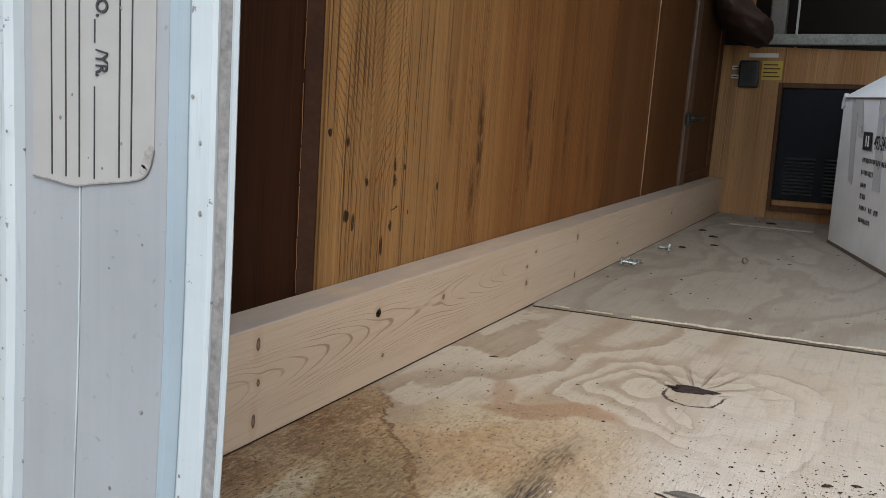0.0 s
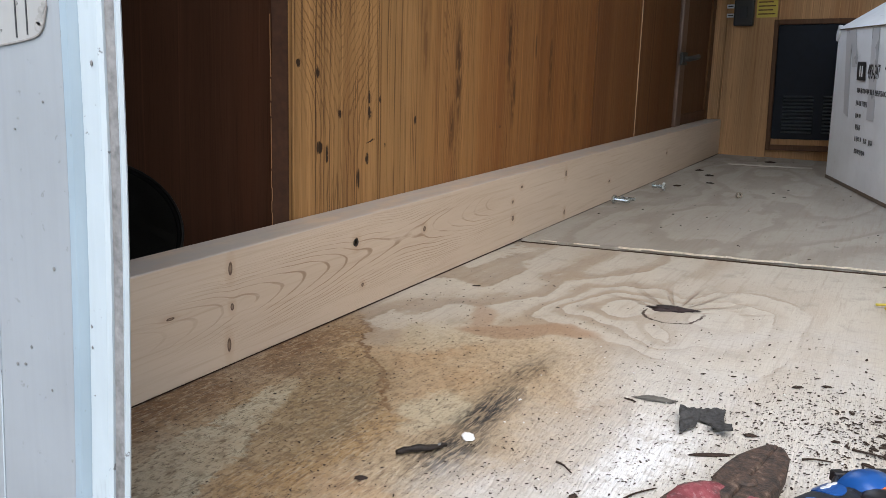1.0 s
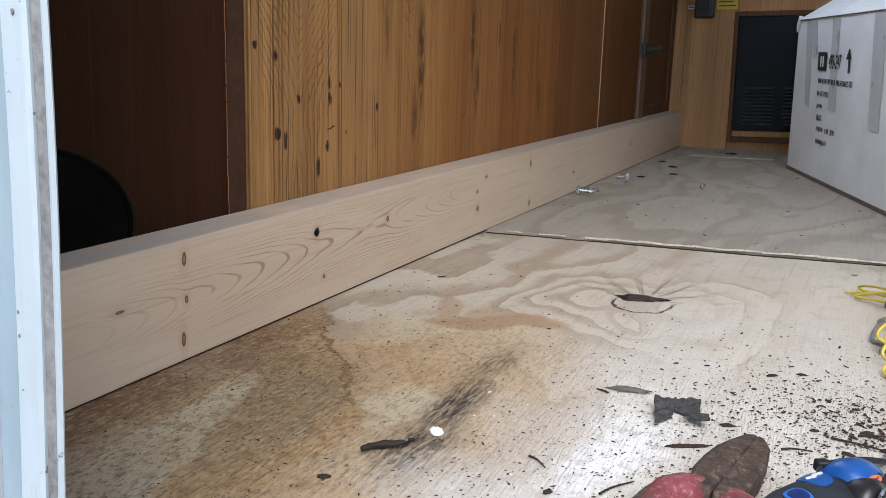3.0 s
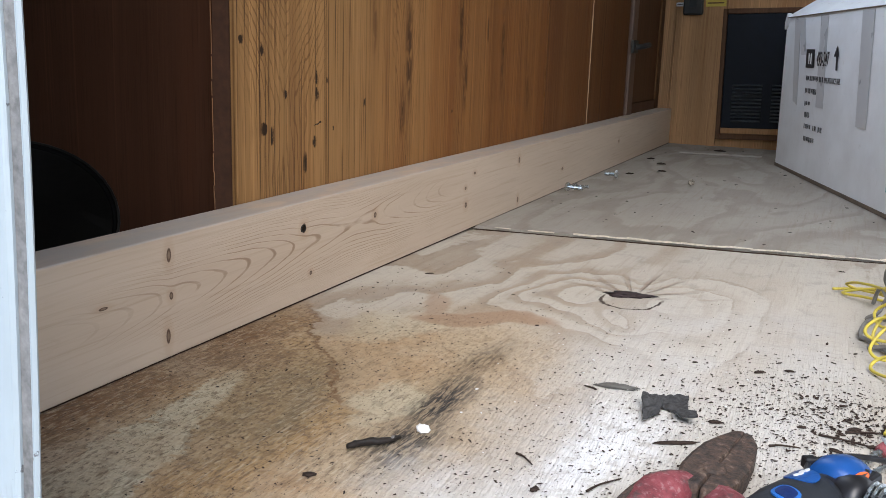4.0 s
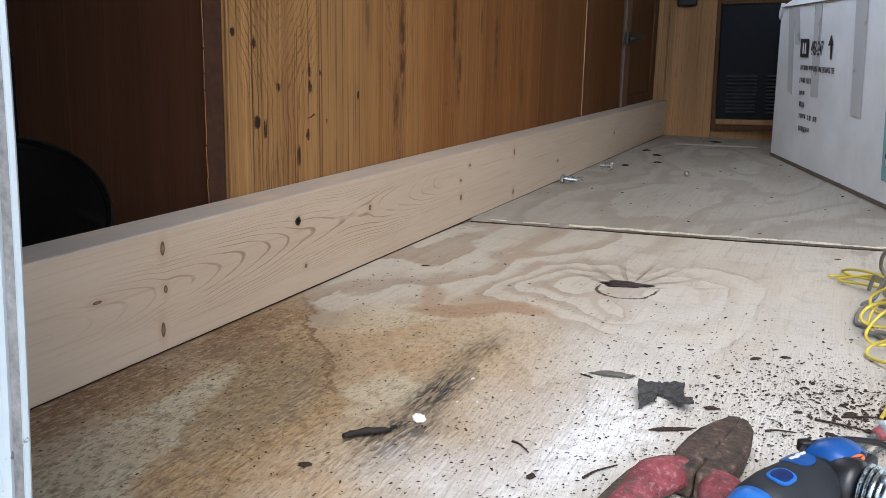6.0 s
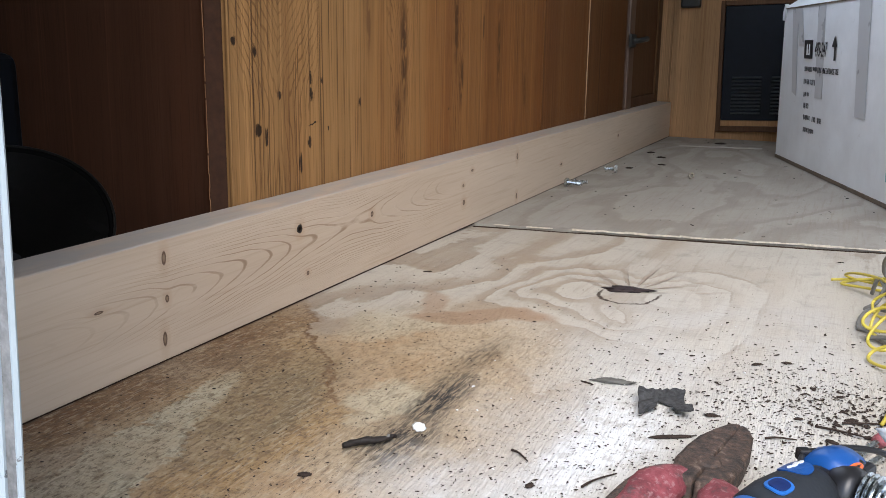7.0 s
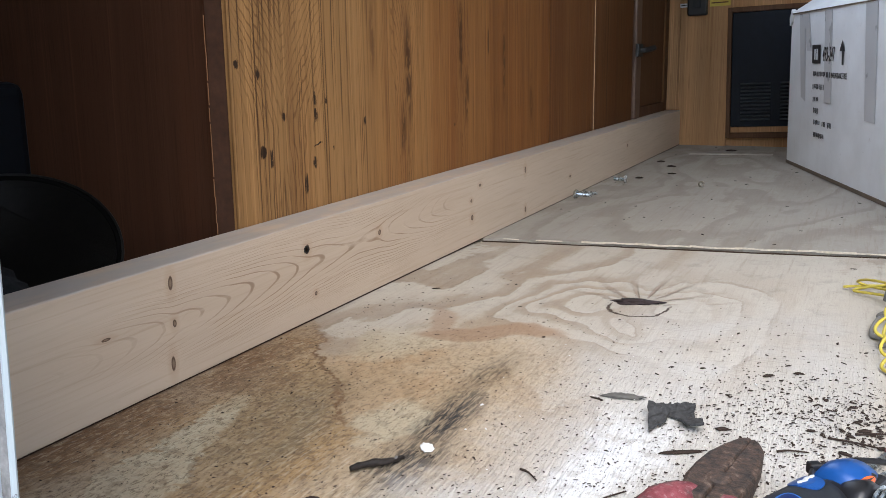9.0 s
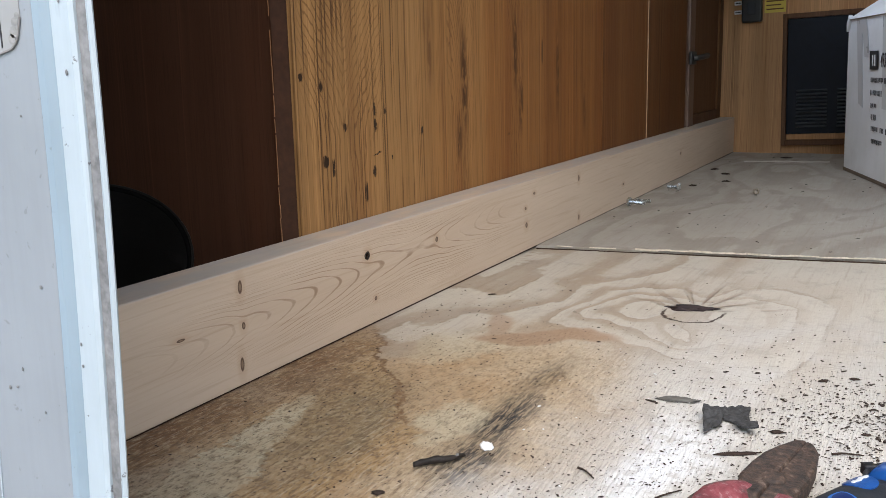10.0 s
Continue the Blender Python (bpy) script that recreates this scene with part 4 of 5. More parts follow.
part("frame_stile", leaned(box((-0.2790, BACK - 0.014, 0.0165), (-0.2690, BACK - 0.0005, 0.334), 0.001, 1)), M_TRIM, vent, "brown wood frame")
part("frame_stile", leaned(box((-0.0060, BACK - 0.014, 0.0165), (0.0040, BACK - 0.0005, 0.334), 0.001, 1)), M_TRIM, vent, "brown wood frame")
part("frame_rail", leaned(box((-0.2688, BACK - 0.014, 0.0165), (-0.0062, BACK - 0.0005, 0.030), 0.001, 1)), M_TRIM, vent, "brown wood frame")
part("frame_rail", leaned(box((-0.2688, BACK - 0.014, 0.322), (-0.0062, BACK - 0.0005, 0.334), 0.001, 1)), M_TRIM, vent, "brown wood frame")
part("bare_rail", leaned(box((-0.2680, BACK - 0.010, 0.0302), (-0.0070, BACK - 0.0005, 0.0440), 0.001, 1)), M_PANEL_BACK, vent, "paler bare wood strip")
plate = part("door_plate", leaned(box((-0.2680, BACK - 0.011, 0.0445), (-0.0070, BACK - 0.0006, 0.3215), 0.002)), M_VENT, vent)
for c0, c1 in ((-0.2450, -0.1750), (-0.1520, -0.0830)):
    for k in range(11):
        z = 0.060 + k * 0.0087
        part("slat", leaned(prism([(BACK - 0.0109, z), (BACK - 0.0165, z + 0.0012), (BACK - 0.0172, z + 0.0024), (BACK - 0.0109, z + 0.0046)], c0, c1, "x")), M_SLAT, plate)
switch = thing("wall_switch", "black wall switch box with small white tags", "switch")
part("housing", leaned(box((-0.3740, BACK - 0.030, 0.3200), (-0.3270, BACK - 0.0082, 0.3860), 0.004)), M_BLACK, switch)
part("rocker", leaned(box((-0.3600, BACK - 0.033, 0.3380), (-0.3410, BACK - 0.0302, 0.3680), 0.001, 1)), M_RUBBER, switch)
for z in (0.342, 0.3640):
    tag = part("tag", leaned(box((-0.3940, BACK - 0.012, z), (-0.3755, BACK - 0.0085, z + 0.0095), 0.0006, 1)), M_WHITE, switch, "small white printed tag")
    part("print_bar", leaned(box((-0.3915, BACK - 0.0123, z + 0.0035), (-0.3790, BACK - 0.01205, z + 0.006))), M_INK_GREY, tag)
yl = tagged(new("yellow_label", finish(leaned(box((-0.3230, BACK - 0.0092, 0.3400), (-0.2740, BACK - 0.0082, 0.3860), 0.0003, 1)), "yellow_label", M_YLABEL)), "yellow printed warning label on the wall", "label")
for k in range(4):
    part("print_bar", leaned(box((-0.3190, BACK - 0.0096, 0.347 + k * 0.0095), (-0.2790 - 0.006 * (k % 2), BACK - 0.0093, 0.350 + k * 0.0095))), M_PANEL_DOOR, yl)
tagged(new("white_label", finish(leaned(box((-0.3560, BACK - 0.0092, 0.3945), (-0.2860, BACK - 0.0082, 0.4050), 0.0003, 1)), "white_label", M_WHITE)), "narrow white label above the switch", "label")
ledge = tagged(new("ledge", finish(leaned(box((-0.349, BACK - 0.030, 0.4245), (ROOM_E - 0.03, BACK + 0.05, 0.4500), 0.002)), "ledge", M_LEDGE)), "speckled grey ledge over the far wall", "ledge")
tagged(new("metal_post", finish(leaned(box((-0.325, BACK + 0.06, 0.4243), (-0.285, BACK + 0.09, 0.9495), 0.004)), "metal_post", M_GREY)), "grey upright post in the dark recess", "post")
tagged(new("white_rod", finish(leaned(lathe([(0.003, 0.4243), (0.003, 0.9)], 10, Matrix.Translation((-0.262, BACK + 0.1, 0)))), "white_rod", M_WHITE)), "thin white rod in the dark recess", "rod")
tagged(new("wood_post", finish(box((-0.438, BACK - 0.06, 0.52), (-0.372, BACK - 0.001, ROOM_T - 0.001), 0.002), "wood_post", M_PANEL_BACK)), "light oak post above the far corner", "post")
bm = bmesh.new()
bmesh.ops.create_icosphere(bm, subdivisions=4, radius=1)
for v in bm.verts:
    p = v.co.copy()
    k = 1 + 0.22 * noise.noise(p * 1.7 + Vector((4, 1, 2))) + 0.10 * noise.noise(p * 5)
    v.co = Vector((max(-0.058, p.x * 0.075 * k), p.y * 0.15 * k, p.z * 0.048 * k - 0.15 * p.x * 0.3))
bm.transform(pose(-0.379, 2.335, 0.478, 0, 0, 12))
tagged(new("rolled_cloth", finish(bm, "rolled_cloth", plain("dark_brown_cloth", (0.035, 0.016, 0.010), 0.8, vary=0.6, scale=60, bump=0.6), True)), "dark brown bundled cloth hung in the corner", "cloth")

M_LATCH = plain("tarnished_latch_metal", (0.040, 0.041, 0.041), 0.55, 0.2, vary=0.3, scale=150)
# cupboard door in the partition beside the far corner
door = thing("cupboard_door", "dull brown cupboard door with a dark latch", "cupboard door", kind="")
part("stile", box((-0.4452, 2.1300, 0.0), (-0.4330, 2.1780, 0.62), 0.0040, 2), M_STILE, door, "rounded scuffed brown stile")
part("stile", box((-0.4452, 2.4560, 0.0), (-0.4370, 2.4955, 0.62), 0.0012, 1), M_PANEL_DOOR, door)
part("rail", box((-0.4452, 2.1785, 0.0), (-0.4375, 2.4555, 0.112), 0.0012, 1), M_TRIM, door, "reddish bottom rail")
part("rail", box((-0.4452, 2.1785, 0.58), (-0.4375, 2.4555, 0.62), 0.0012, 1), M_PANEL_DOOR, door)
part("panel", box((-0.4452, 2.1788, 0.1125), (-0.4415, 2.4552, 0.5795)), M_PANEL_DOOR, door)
latch = part("latch", box((-0.4328, 2.118, 0.224), (-0.4260, 2.165, 0.252), 0.002), M_LATCH, door, "dark metal latch")
part("lever", tube([(-0.426, 2.135, 0.238), (-0.418, 2.139, 0.238), (-0.412, 2.160, 0.240), (-0.410, 2.200, 0.243)], 0.0060, 8), M_LATCH, latch)

# ---- the carton ----
carton = thing("carton", "white cardboard carton with grey tape and tented lid", "carton", pose(-0.1130, 2.148, 0.0016, 0, 0, -71.74) @ Matrix.Scale(1.045, 4))
CL, CD, CH = 0.98, 0.42, 0.289
OUT = 0.014


bm = bmesh.new()
nu, nz = 30, 12
cols = []
for i in range(nu + 1):
    col = []
    for k in range(nz + 1):
        u, z = CL * i / nu, 0.0065 + (CH - 0.0065) * k / nz
        bulge = 0.0008 * noise.noise((u * 5, z * 9, 3)) * math.sin(math.pi * k / nz) * (1 if 0 < i < nu else 0)
        col.append(bm.verts.new((u - 0.03 * z * max(0, 1 - 6 * u), -OUT * z + bulge, z)))
    cols.append(col)
for a, b in zip(cols, cols[1:]):
    for k in range(nz):
        bm.faces.new((a[k], b[k], b[k + 1], a[k + 1]))
part("front_panel", bm, M_CARD, carton, "", True)
part("body", box((0.001, 0.0010, 0.0), (CL - 0.001, CD, 0.270), 0.003), M_CARD, carton)
part("bottom_edge", prism([(0.0, 0.0004), (0.0, 0.0065), (-0.0016, 0.0065), (-0.0012, 0.0004)], 0.0, CL, "x"), M_CARD_RAW, carton, "worn brown lower edge")
y_top = -OUT * CH
for name, pts in (("front_flap", [(y_top, CH), (y_top + 0.20, CH + 0.13), (y_top + 0.199, CH + 0.134), (y_top - 0.002, CH + 0.003)]), ("rear_flap", [(CD, CH - 0.02), (CD - 0.205, CH + 0.13), (CD - 0.205, CH + 0.134), (CD + 0.002, CH - 0.016)])):
    part(name, prism(pts, -0.010, CL, "x"), M_CARD, carton, "lifted lid flap")
part("end_panel", prism([(0.0, 0.27), (CD, 0.265), (CD - 0.21, CH + 0.122), (0.192 + y_top, CH + 0.122), (y_top + 0.004, CH)], -0.008, -0.004, "x"), M_CARD, carton, "gusset under the lid")
part("lid_edge", tube([(-0.010 + 0.3 * k * 0.3, y_top - 0.0022 + 0.0010 * math.sin(9 * k), CH + 0.0015) for k in (0, 0.5, 1, 2, 3.5, 5, 7, 9, 11)], 0.0011, 6), M_CARD_RAW, carton, "creased brown lid edge")
part("torn_corner", prism([(-0.012, 0.282), (0.000, 0.300), (0.010, 0.292), (0.004, 0.274), (-0.008, 0.268)], y_top - 0.004, y_top + 0.004, "y", 0.001), M_WHITE, carton, "ragged white corner")


def decal(name, quad, material, label="", lift=0.0008, parent=None):
    """A thin sheet on the carton's leaning face between four (u, z) corners."""
    bm = bmesh.new()
    n = 8
    rows = []
    for j in range(n + 1):
        t = j / n
        row = []
        for s in (0, 1):
            u = quad[s][0] * (1 - t) + quad[3 - s][0] * t
            z = quad[s][1] * (1 - t) + quad[3 - s][1] * t
            bulge = 0.0006
            row.append(bm.verts.new((u, -OUT * z - lift - bulge, z)))
        rows.append(row)
    for a, b in zip(rows, rows[1:]):
        bm.faces.new((a[0], a[1], b[1], b[0]))
    out = bmesh.ops.extrude_face_region(bm, geom=bm.faces[:])
    for e in out["geom"]:
        if isinstance(e, bmesh.types.BMVert):
            e.co.y += 0.0004
    return part(name, bm, material, parent or carton, label)


def bar(name, u0, u1, z0, z1, material, label="", lift=0.0008, parent=None):
    return decal(name, [(u0 - 0.11 * z0, z0), (u1 - 0.11 * z0, z0), (u1 - 0.11 * z1, z1), (u0 - 0.11 * z1, z1)], material, label, lift, parent)


decal("tape", [(0.0880, 0.135), (0.1180, 0.128), (0.0900, 0.288), (0.0520, 0.288)], M_TAPE, "strip of grey packing tape")
decal("tape", [(0.1170, 0.220), (0.1470, 0.220), (0.1180, 0.288), (0.0840, 0.288)], M_TAPE, "strip of grey packing tape", 0.0012)
decal("tape", [(0.2370, 0.131), (0.2780, 0.131), (0.2580, 0.288), (0.2170, 0.288)], M_TAPE, "strip of grey packing tape")
decal("tape", [(0.4500, 0.114), (0.4960, 0.113), (0.4780, 0.288), (0.4260, 0.288)], M_TAPE, "strip of grey packing tape")
logo = bar("logo_block", 0.1770, 0.2280, 0.1975, 0.2300, M_INK, "plain black square mark", 0.0016)
bar("logo_stroke", 0.1930, 0.1990, 0.2040, 0.2230, M_CARD, "", 0.0021, logo)
bar("logo_stroke", 0.2060, 0.2120, 0.2040, 0.2230, M_CARD, "", 0.0021, logo)
letters("lettering", "493-247", 0.0345, M_INK, carton, Matrix.Translation((0.2190, -OUT * 0.202 - 0.0022, 0.202)) @ pose(0, 0, 0, 90 + 0.8, 0, 0), 0.60, "black printed number", 0.0002)
bar("arrow_shaft", 0.3490, 0.3570, 0.1960, 0.2190, M_INK, "black upright arrow", 0.0016)
decal("arrow_head", [(0.3120, 0.2180), (0.3390, 0.2180), (0.3262, 0.2350), (0.3242, 0.2350)], M_INK, "black upright arrow", 0.0016)
letters("lettering", "PINE ENTRANCE TREE", 0.0130, M_INK_GREY, carton, Matrix.Translation((0.2720, -OUT * 0.174 - 0.0020, 0.1740)) @ pose(0, 0, 0, 90 + 0.8, 0, 0), 0.66, "black printed words", 0.0002)
rnd = random.Random(17)
for u0, u1, z0, z1 in ((0.1840, 0.2890, 0.1745, 0.1835), (0.1830, 0.2560, 0.1520, 0.1615), (0.1860, 0.2200, 0.1300, 0.1385), (0.1890, 0.2230, 0.1095, 0.1195), (0.1910, 0.2300, 0.0890, 0.0985), (0.2450, 0.2660, 0.0890, 0.0985), (0.2760, 0.2990, 0.0890, 0.0985), (0.1930, 0.2580, 0.0675, 0.0765)):
    u = u0
    while u < u1 - 0.003:
        w = min(rnd.choice((0.0025, 0.0035, 0.0045)), u1 - u)
        bar("print_bar", u, u + w, z0 + rnd.choice((0.0, 0.0008, 0.002)), z1, M_INK_GREY, "", 0.0014)
        u += w + rnd.choice((0.0022, 0.0030, 0.0052))
art = bar("art_panel", 0.6050, 0.9500, 0.036, 0.2800, M_TEAL, "teal printed picture panel", 0.0008)
inner = bar("art_field", 0.6330, 0.9300, 0.046, 0.2420, M_WHITE, "pale inner field", 0.0012, art)
badge = bmesh.new()
bmesh.ops.create_circle(badge, cap_ends=True, segments=24, radius=1, matrix=Matrix.Translation((0.630, -OUT * 0.068 - 0.0030, 0.068)) @ pose(0, 0, 0, 90 + 0.8) @ Matrix.Diagonal((0.019, 0.0165, 1, 1)))
badge = part("badge", badge, M_INK, art, "round black and white badge")
half = bmesh.new()
bmesh.ops.create_circle(half, cap_ends=True, segments=24, radius=1)
bmesh.ops.bisect_plane(half, geom=half.verts[:] + half.edges[:] + half.faces[:], plane_co=(0, -0.02, 0), plane_no=(0, 1, 0), clear_outer=True)
half.transform(Matrix.Translation((0.630, -OUT * 0.068 - 0.0034, 0.068)) @ pose(0, 0, 0, 90 + 0.8) @ Matrix.Diagonal((0.0170, 0.0148, 1, 1)))
part("badge_half", half, M_WHITE, badge)

# ---- bolts and a nut on the floor ----
def bolt(m, length, r, label):
    b = thing("bolt", label, "bolt", m, "loose bolts")
    part("head", lathe([(r * 1.9, 0), (r * 2.0, r * 0.2), (r * 2.0, r * 1.1), (r * 1.8, r * 1.3)], 6), M_STEEL, b)
    prof = []
    k = 0
    while r * 1.3 + k * 0.0006 < length:
        prof.append((r * (1.0 if k % 2 else 0.86), r * 1.3 + k * 0.0006))
        k += 1
    part("shank", lathe(prof, 12), M_STEEL, b)
    return b


bolt(Matrix.Translation((-0.3860, 1.522, 0.0090)) @ pose(0, 0, 0, 0, 90, -12), 0.030, 0.0037, "zinc-plated hex bolt lying beside the board")
bolt(Matrix.Translation((-0.3800, 1.547, 0.0072)) @ pose(0, 0, 0, 0, 90, 8), 0.024, 0.0030, "smaller zinc-plated bolt lying beside another bolt")
bolt(Matrix.Translation((-0.3500, 1.725, 0.0090)) @ pose(0, 0, 0, 0, 90, 186), 0.024, 0.0037, "zinc-plated hex bolt lying head outwards")
nut = bmesh.new()
ring_o = [nut.verts.new((0.0078 * math.cos(math.pi / 3 * i + 0.2), 0.0078 * math.sin(math.pi / 3 * i + 0.2), h)) for h in (0, 0.007) for i in range(6)]
ring_i = [nut.verts.new((0.0046 * math.cos(math.pi / 3 * i + 0.2), 0.0046 * math.sin(math.pi / 3 * i + 0.2), h)) for h in (0, 0.007) for i in range(6)]
for i in range(6):
    j = (i + 1) % 6
    nut.faces.new((ring_o[i], ring_o[j], ring_o[6 + j], ring_o[6 + i]))
    nut.faces.new((ring_i[j], ring_i[i], ring_i[6 + i], ring_i[6 + j]))
    nut.faces.new((ring_o[6 + i], ring_o[6 + j], ring_i[6 + j], ring_i[6 + i]))
    nut.faces.new((ring_o[j], ring_o[i], ring_i[i], ring_i[j]))
nut.transform(pose(-0.2175, 1.712, 0.0072, 70, 0, 25) @ Matrix.Scale(0.72, 4))
tagged(new("nut", finish(nut, "nut", M_BRASS)), "dull hex nut standing on its edge", "nut")

# ---- pliers ----
pliers = thing("pliers", "rusty old pliers with worn red grips on the floor", "pliers", pose(-0.0185, 0.548, 0.002, 3, 4, -8))
for side in (1, -1):
    pts = [(0.0003, -0.026), (0.0150, -0.024), (0.0192, -0.004), (0.0200, 0.014), (0.0180, 0.032), (0.0130, 0.050), (0.0070, 0.060), (0.0003, 0.063)]
    pts = [(side * u * (0.86 if side < 0 else 0.76), v * (1.06 if v > 0 else 1.0)) for u, v in pts]
    bm = prism(pts if side > 0 else pts[::-1], 0.0, 0.0170, "z", 0.0026)
    for v in bm.verts:
        v.co.z *= 1 - 0.45 * max(0, v.co.y) / 0.062 - 0.2 * abs(v.co.x) / 0.02
        v.co += Vector([0.0007 * noise.noise(v.co * 160 + Vector((k, 0, side))) for k in range(3)])
    part("jaw", bm, M_RUST, pliers, "pitted rusty jaw")
    path = [(side * 0.008, -0.014, 0.008), (side * 0.0145, -0.026, 0.010), (side * 0.0195, -0.042, 0.010), (side * 0.022, -0.075, 0.010), (side * 0.024, -0.110, 0.010)]
    bm = tube(path, 0.0098, 12, lambda t: 0.85 + 0.35 * math.sin(math.pi * min(1, t * 1.6)))
    for v in bm.verts:
        v.co.z = 0.009 + (v.co.z - 0.009) * 0.75
        v.co += Vector([0.0006 * noise.noise(v.co * 120 + Vector((k, 3, side))) for k in range(3)])
    part("grip", bm, M_RED, pliers, "worn red vinyl grip", True)
    part("grip_edge", tube([(x + side * 0.0075, y, z + 0.0015) for x, y, z in path], 0.0034, 8), M_RUST, pliers, "bare dark edge beside the grip", True)
part("rivet", lathe([(0.0065, 0.0), (0.0065, 0.0150), (0.0050, 0.0160), (0.001, 0.0162)], 16, Matrix.Translation((0, 0.0, 0))), M_RUST, pliers)

# ---- blue and black tool handle ----
tool = thing("tool_handle", "black and blue rubber-covered tool handle lying on the floor", "tool handle", pose(0.0070, 0.4790, 0.0175, 0, 0, -26.0) @ Matrix.Scale(0.93, 4))
LIE = pose(0, 0, 0, -90, 0, 0)
part("body", lathe([(0.004, 0.004), (0.0135, 0.006), (0.0172, 0.014), (0.0183, 0.028), (0.0178, 0.044), (0.0160, 0.058), (0.0145, 0.064), (0.004, 0.065)], 32, LIE), M_RUBBER, tool, "", True)
cap = part("end_cap", lathe([(0.0005, -0.0035), (0.0090, -0.0025), (0.0142, 0.0015), (0.0160, 0.0075), (0.0150, 0.0085), (0.0005, 0.009)], 32, LIE), M_BLUE_LIGHT, tool, "light blue round end cap", True)
part("cap_disc", lathe([(0.0070, -0.0034), (0.0078, -0.0044), (0.0072, -0.0050), (0.0003, -0.0052)], 28, LIE), M_WHITE, cap, "white disc")


def on_body(w, h, s, turn, r, name, material, label, parent, sides=24, square=2.0):
    """A thin rounded patch bent round the handle at s along it."""
    bm = bmesh.new()
    mid = bm.verts.new((0, 0, 0))
    rings = []
    for f in (0.5, 1.0):
        ring = []
        for i in range(sides):
            a = 2 * math.pi * i / sides
            ca, sa = math.cos(a), math.sin(a)
            k = f / (abs(ca) ** square + abs(sa) ** square) ** (1 / square)
            ring.append((w * ca * k, h * sa * k))
        rings.append([bm.verts.new((p, q, 0)) for p, q in ring])
    for i in range(sides):
        j = (i + 1) % sides
        bm.faces.new((mid, rings[0][i], rings[0][j]))
        bm.faces.new((rings[0][i], rings[1][i], rings[1][j], rings[0][j]))
    for v in bm.verts:
        a = turn + v.co.x / r
        v.co = Vector((r * math.sin(a), s + v.co.y, r * math.cos(a)))
    out = bmesh.ops.extrude_face_region(bm, geom=bm.faces[:])
    for e in out["geom"]:
        if isinstance(e, bmesh.types.BMVert):
            e.co *= 1.0
            e.co.x, e.co.z = e.co.x * 0.95, e.co.z * 0.95
    return part(name, bm, material, parent, label)


on_body(0.0062, 0.0074, 0.024, 0.14, 0.0188, "recess_rim", M_BLUE_LIGHT, "light blue oval rim", tool, square=3.0)
# the hollow is a flat oval, its shade painted dark blue
on_body(0.0046, 0.0056, 0.024, 0.14, 0.0193, "recess", M_NAVY, "oval recess with its shade painted dark blue", tool, square=3.0)
patch = on_body(0.0090, 0.0080, 0.0500, -0.22, 0.0184, "grip_patch", M_BLUE, "blue moulded patch", tool, square=2.4)
for k in range(4):
    on_body(0.0012, 0.0022, 0.0470 + 0.0030 * k, -0.28 + 0.05 * (k % 2), 0.0189, "print_bar", M_WHITE, "", patch, 8)
part("neck", lathe([(0.006, 0.0655), (0.0125, 0.066), (0.0130, 0.070), (0.006, 0.0705)], 24, LIE), M_BLACK, tool)
nose = lathe([(0.004, 0.071), (0.0155, 0.0715), (0.0182, 0.077), (0.0187, 0.086), (0.0168, 0.095), (0.0105, 0.103), (0.002, 0.105)], 32, LIE)
part("nose", nose, M_BLUE, tool, "blue bulging nose", True)
on_body(0.0026, 0.0080, 0.080, 0.75, 0.0187, "accent", M_ORANGE, "orange accent stripe", tool)

# ---- black clamp with a steel pipe stub ----
clamp = thing("pipe_clamp", "black plastic clamp with a threaded steel pipe stub", "pipe clamp", pose(0.0465, 0.5380, 0.0185, 0, 0, -112) @ Matrix.Scale(0.88, 4))
part("housing", lathe([(0.005, -0.012), (0.011, -0.009), (0.0145, -0.005), (0.0155, 0.004), (0.0140, 0.008), (0.005, 0.009)], 20, LIE), M_BLACK, clamp, "", True)
part("lever", box((-0.024, -0.020, -0.004), (-0.006, 0.008, 0.012), 0.003), M_BLACK, clamp)
part("lever", box((-0.018, -0.004, 0.008), (0.006, 0.004, 0.0145), 0.003), M_BLACK, clamp)
part("button", lathe([(0.0005, 0.0), (0.0050, 0.0), (0.0042, 0.0030), (0.0005, 0.0034)], 14, pose(-0.016, -0.010, 0.0122)), M_ORANGE, clamp, "orange button")
for k in range(3):
    part("thread", lathe([(0.0135, 0.0), (0.0150, 0.0008), (0.0150, 0.0014), (0.0135, 0.0022)], 24, pose(0, 0.010 + k * 0.0030, 0) @ LIE), M_STEEL, clamp)
part("collar", lathe([(0.0100, 0.0), (0.0128, 0.0005), (0.0128, 0.0080), (0.0100, 0.0085)], 24, pose(0, 0.0190, 0) @ LIE), M_STEEL, clamp, "", True)
part("pipe", lathe([(0.0095, 0.0), (0.0112, 0.0005), (0.0112, 0.0850), (0.0080, 0.0855)], 24, pose(0, 0.0277, 0) @ LIE), M_STEEL, clamp, "smooth steel pipe stub", True)

# ---- cable tie with a paper tag ----
tie = thing("cable_tie", "black plastic cable tie holding a white paper tag", "cable tie", pose(0.004, 0.011, 0))
part("strap", tube([(0.0225, 0.5380, 0.0040), (0.0225, 0.5360, 0.0190), (0.0230, 0.5380, 0.0285), (0.0280, 0.5430, 0.0300), (0.0400, 0.5520, 0.0305), (0.0540, 0.5600, 0.0285), (0.0610, 0.5630, 0.0260), (0.0640, 0.5630, 0.0235)], 0.0016, 6), M_BLACK, tie)
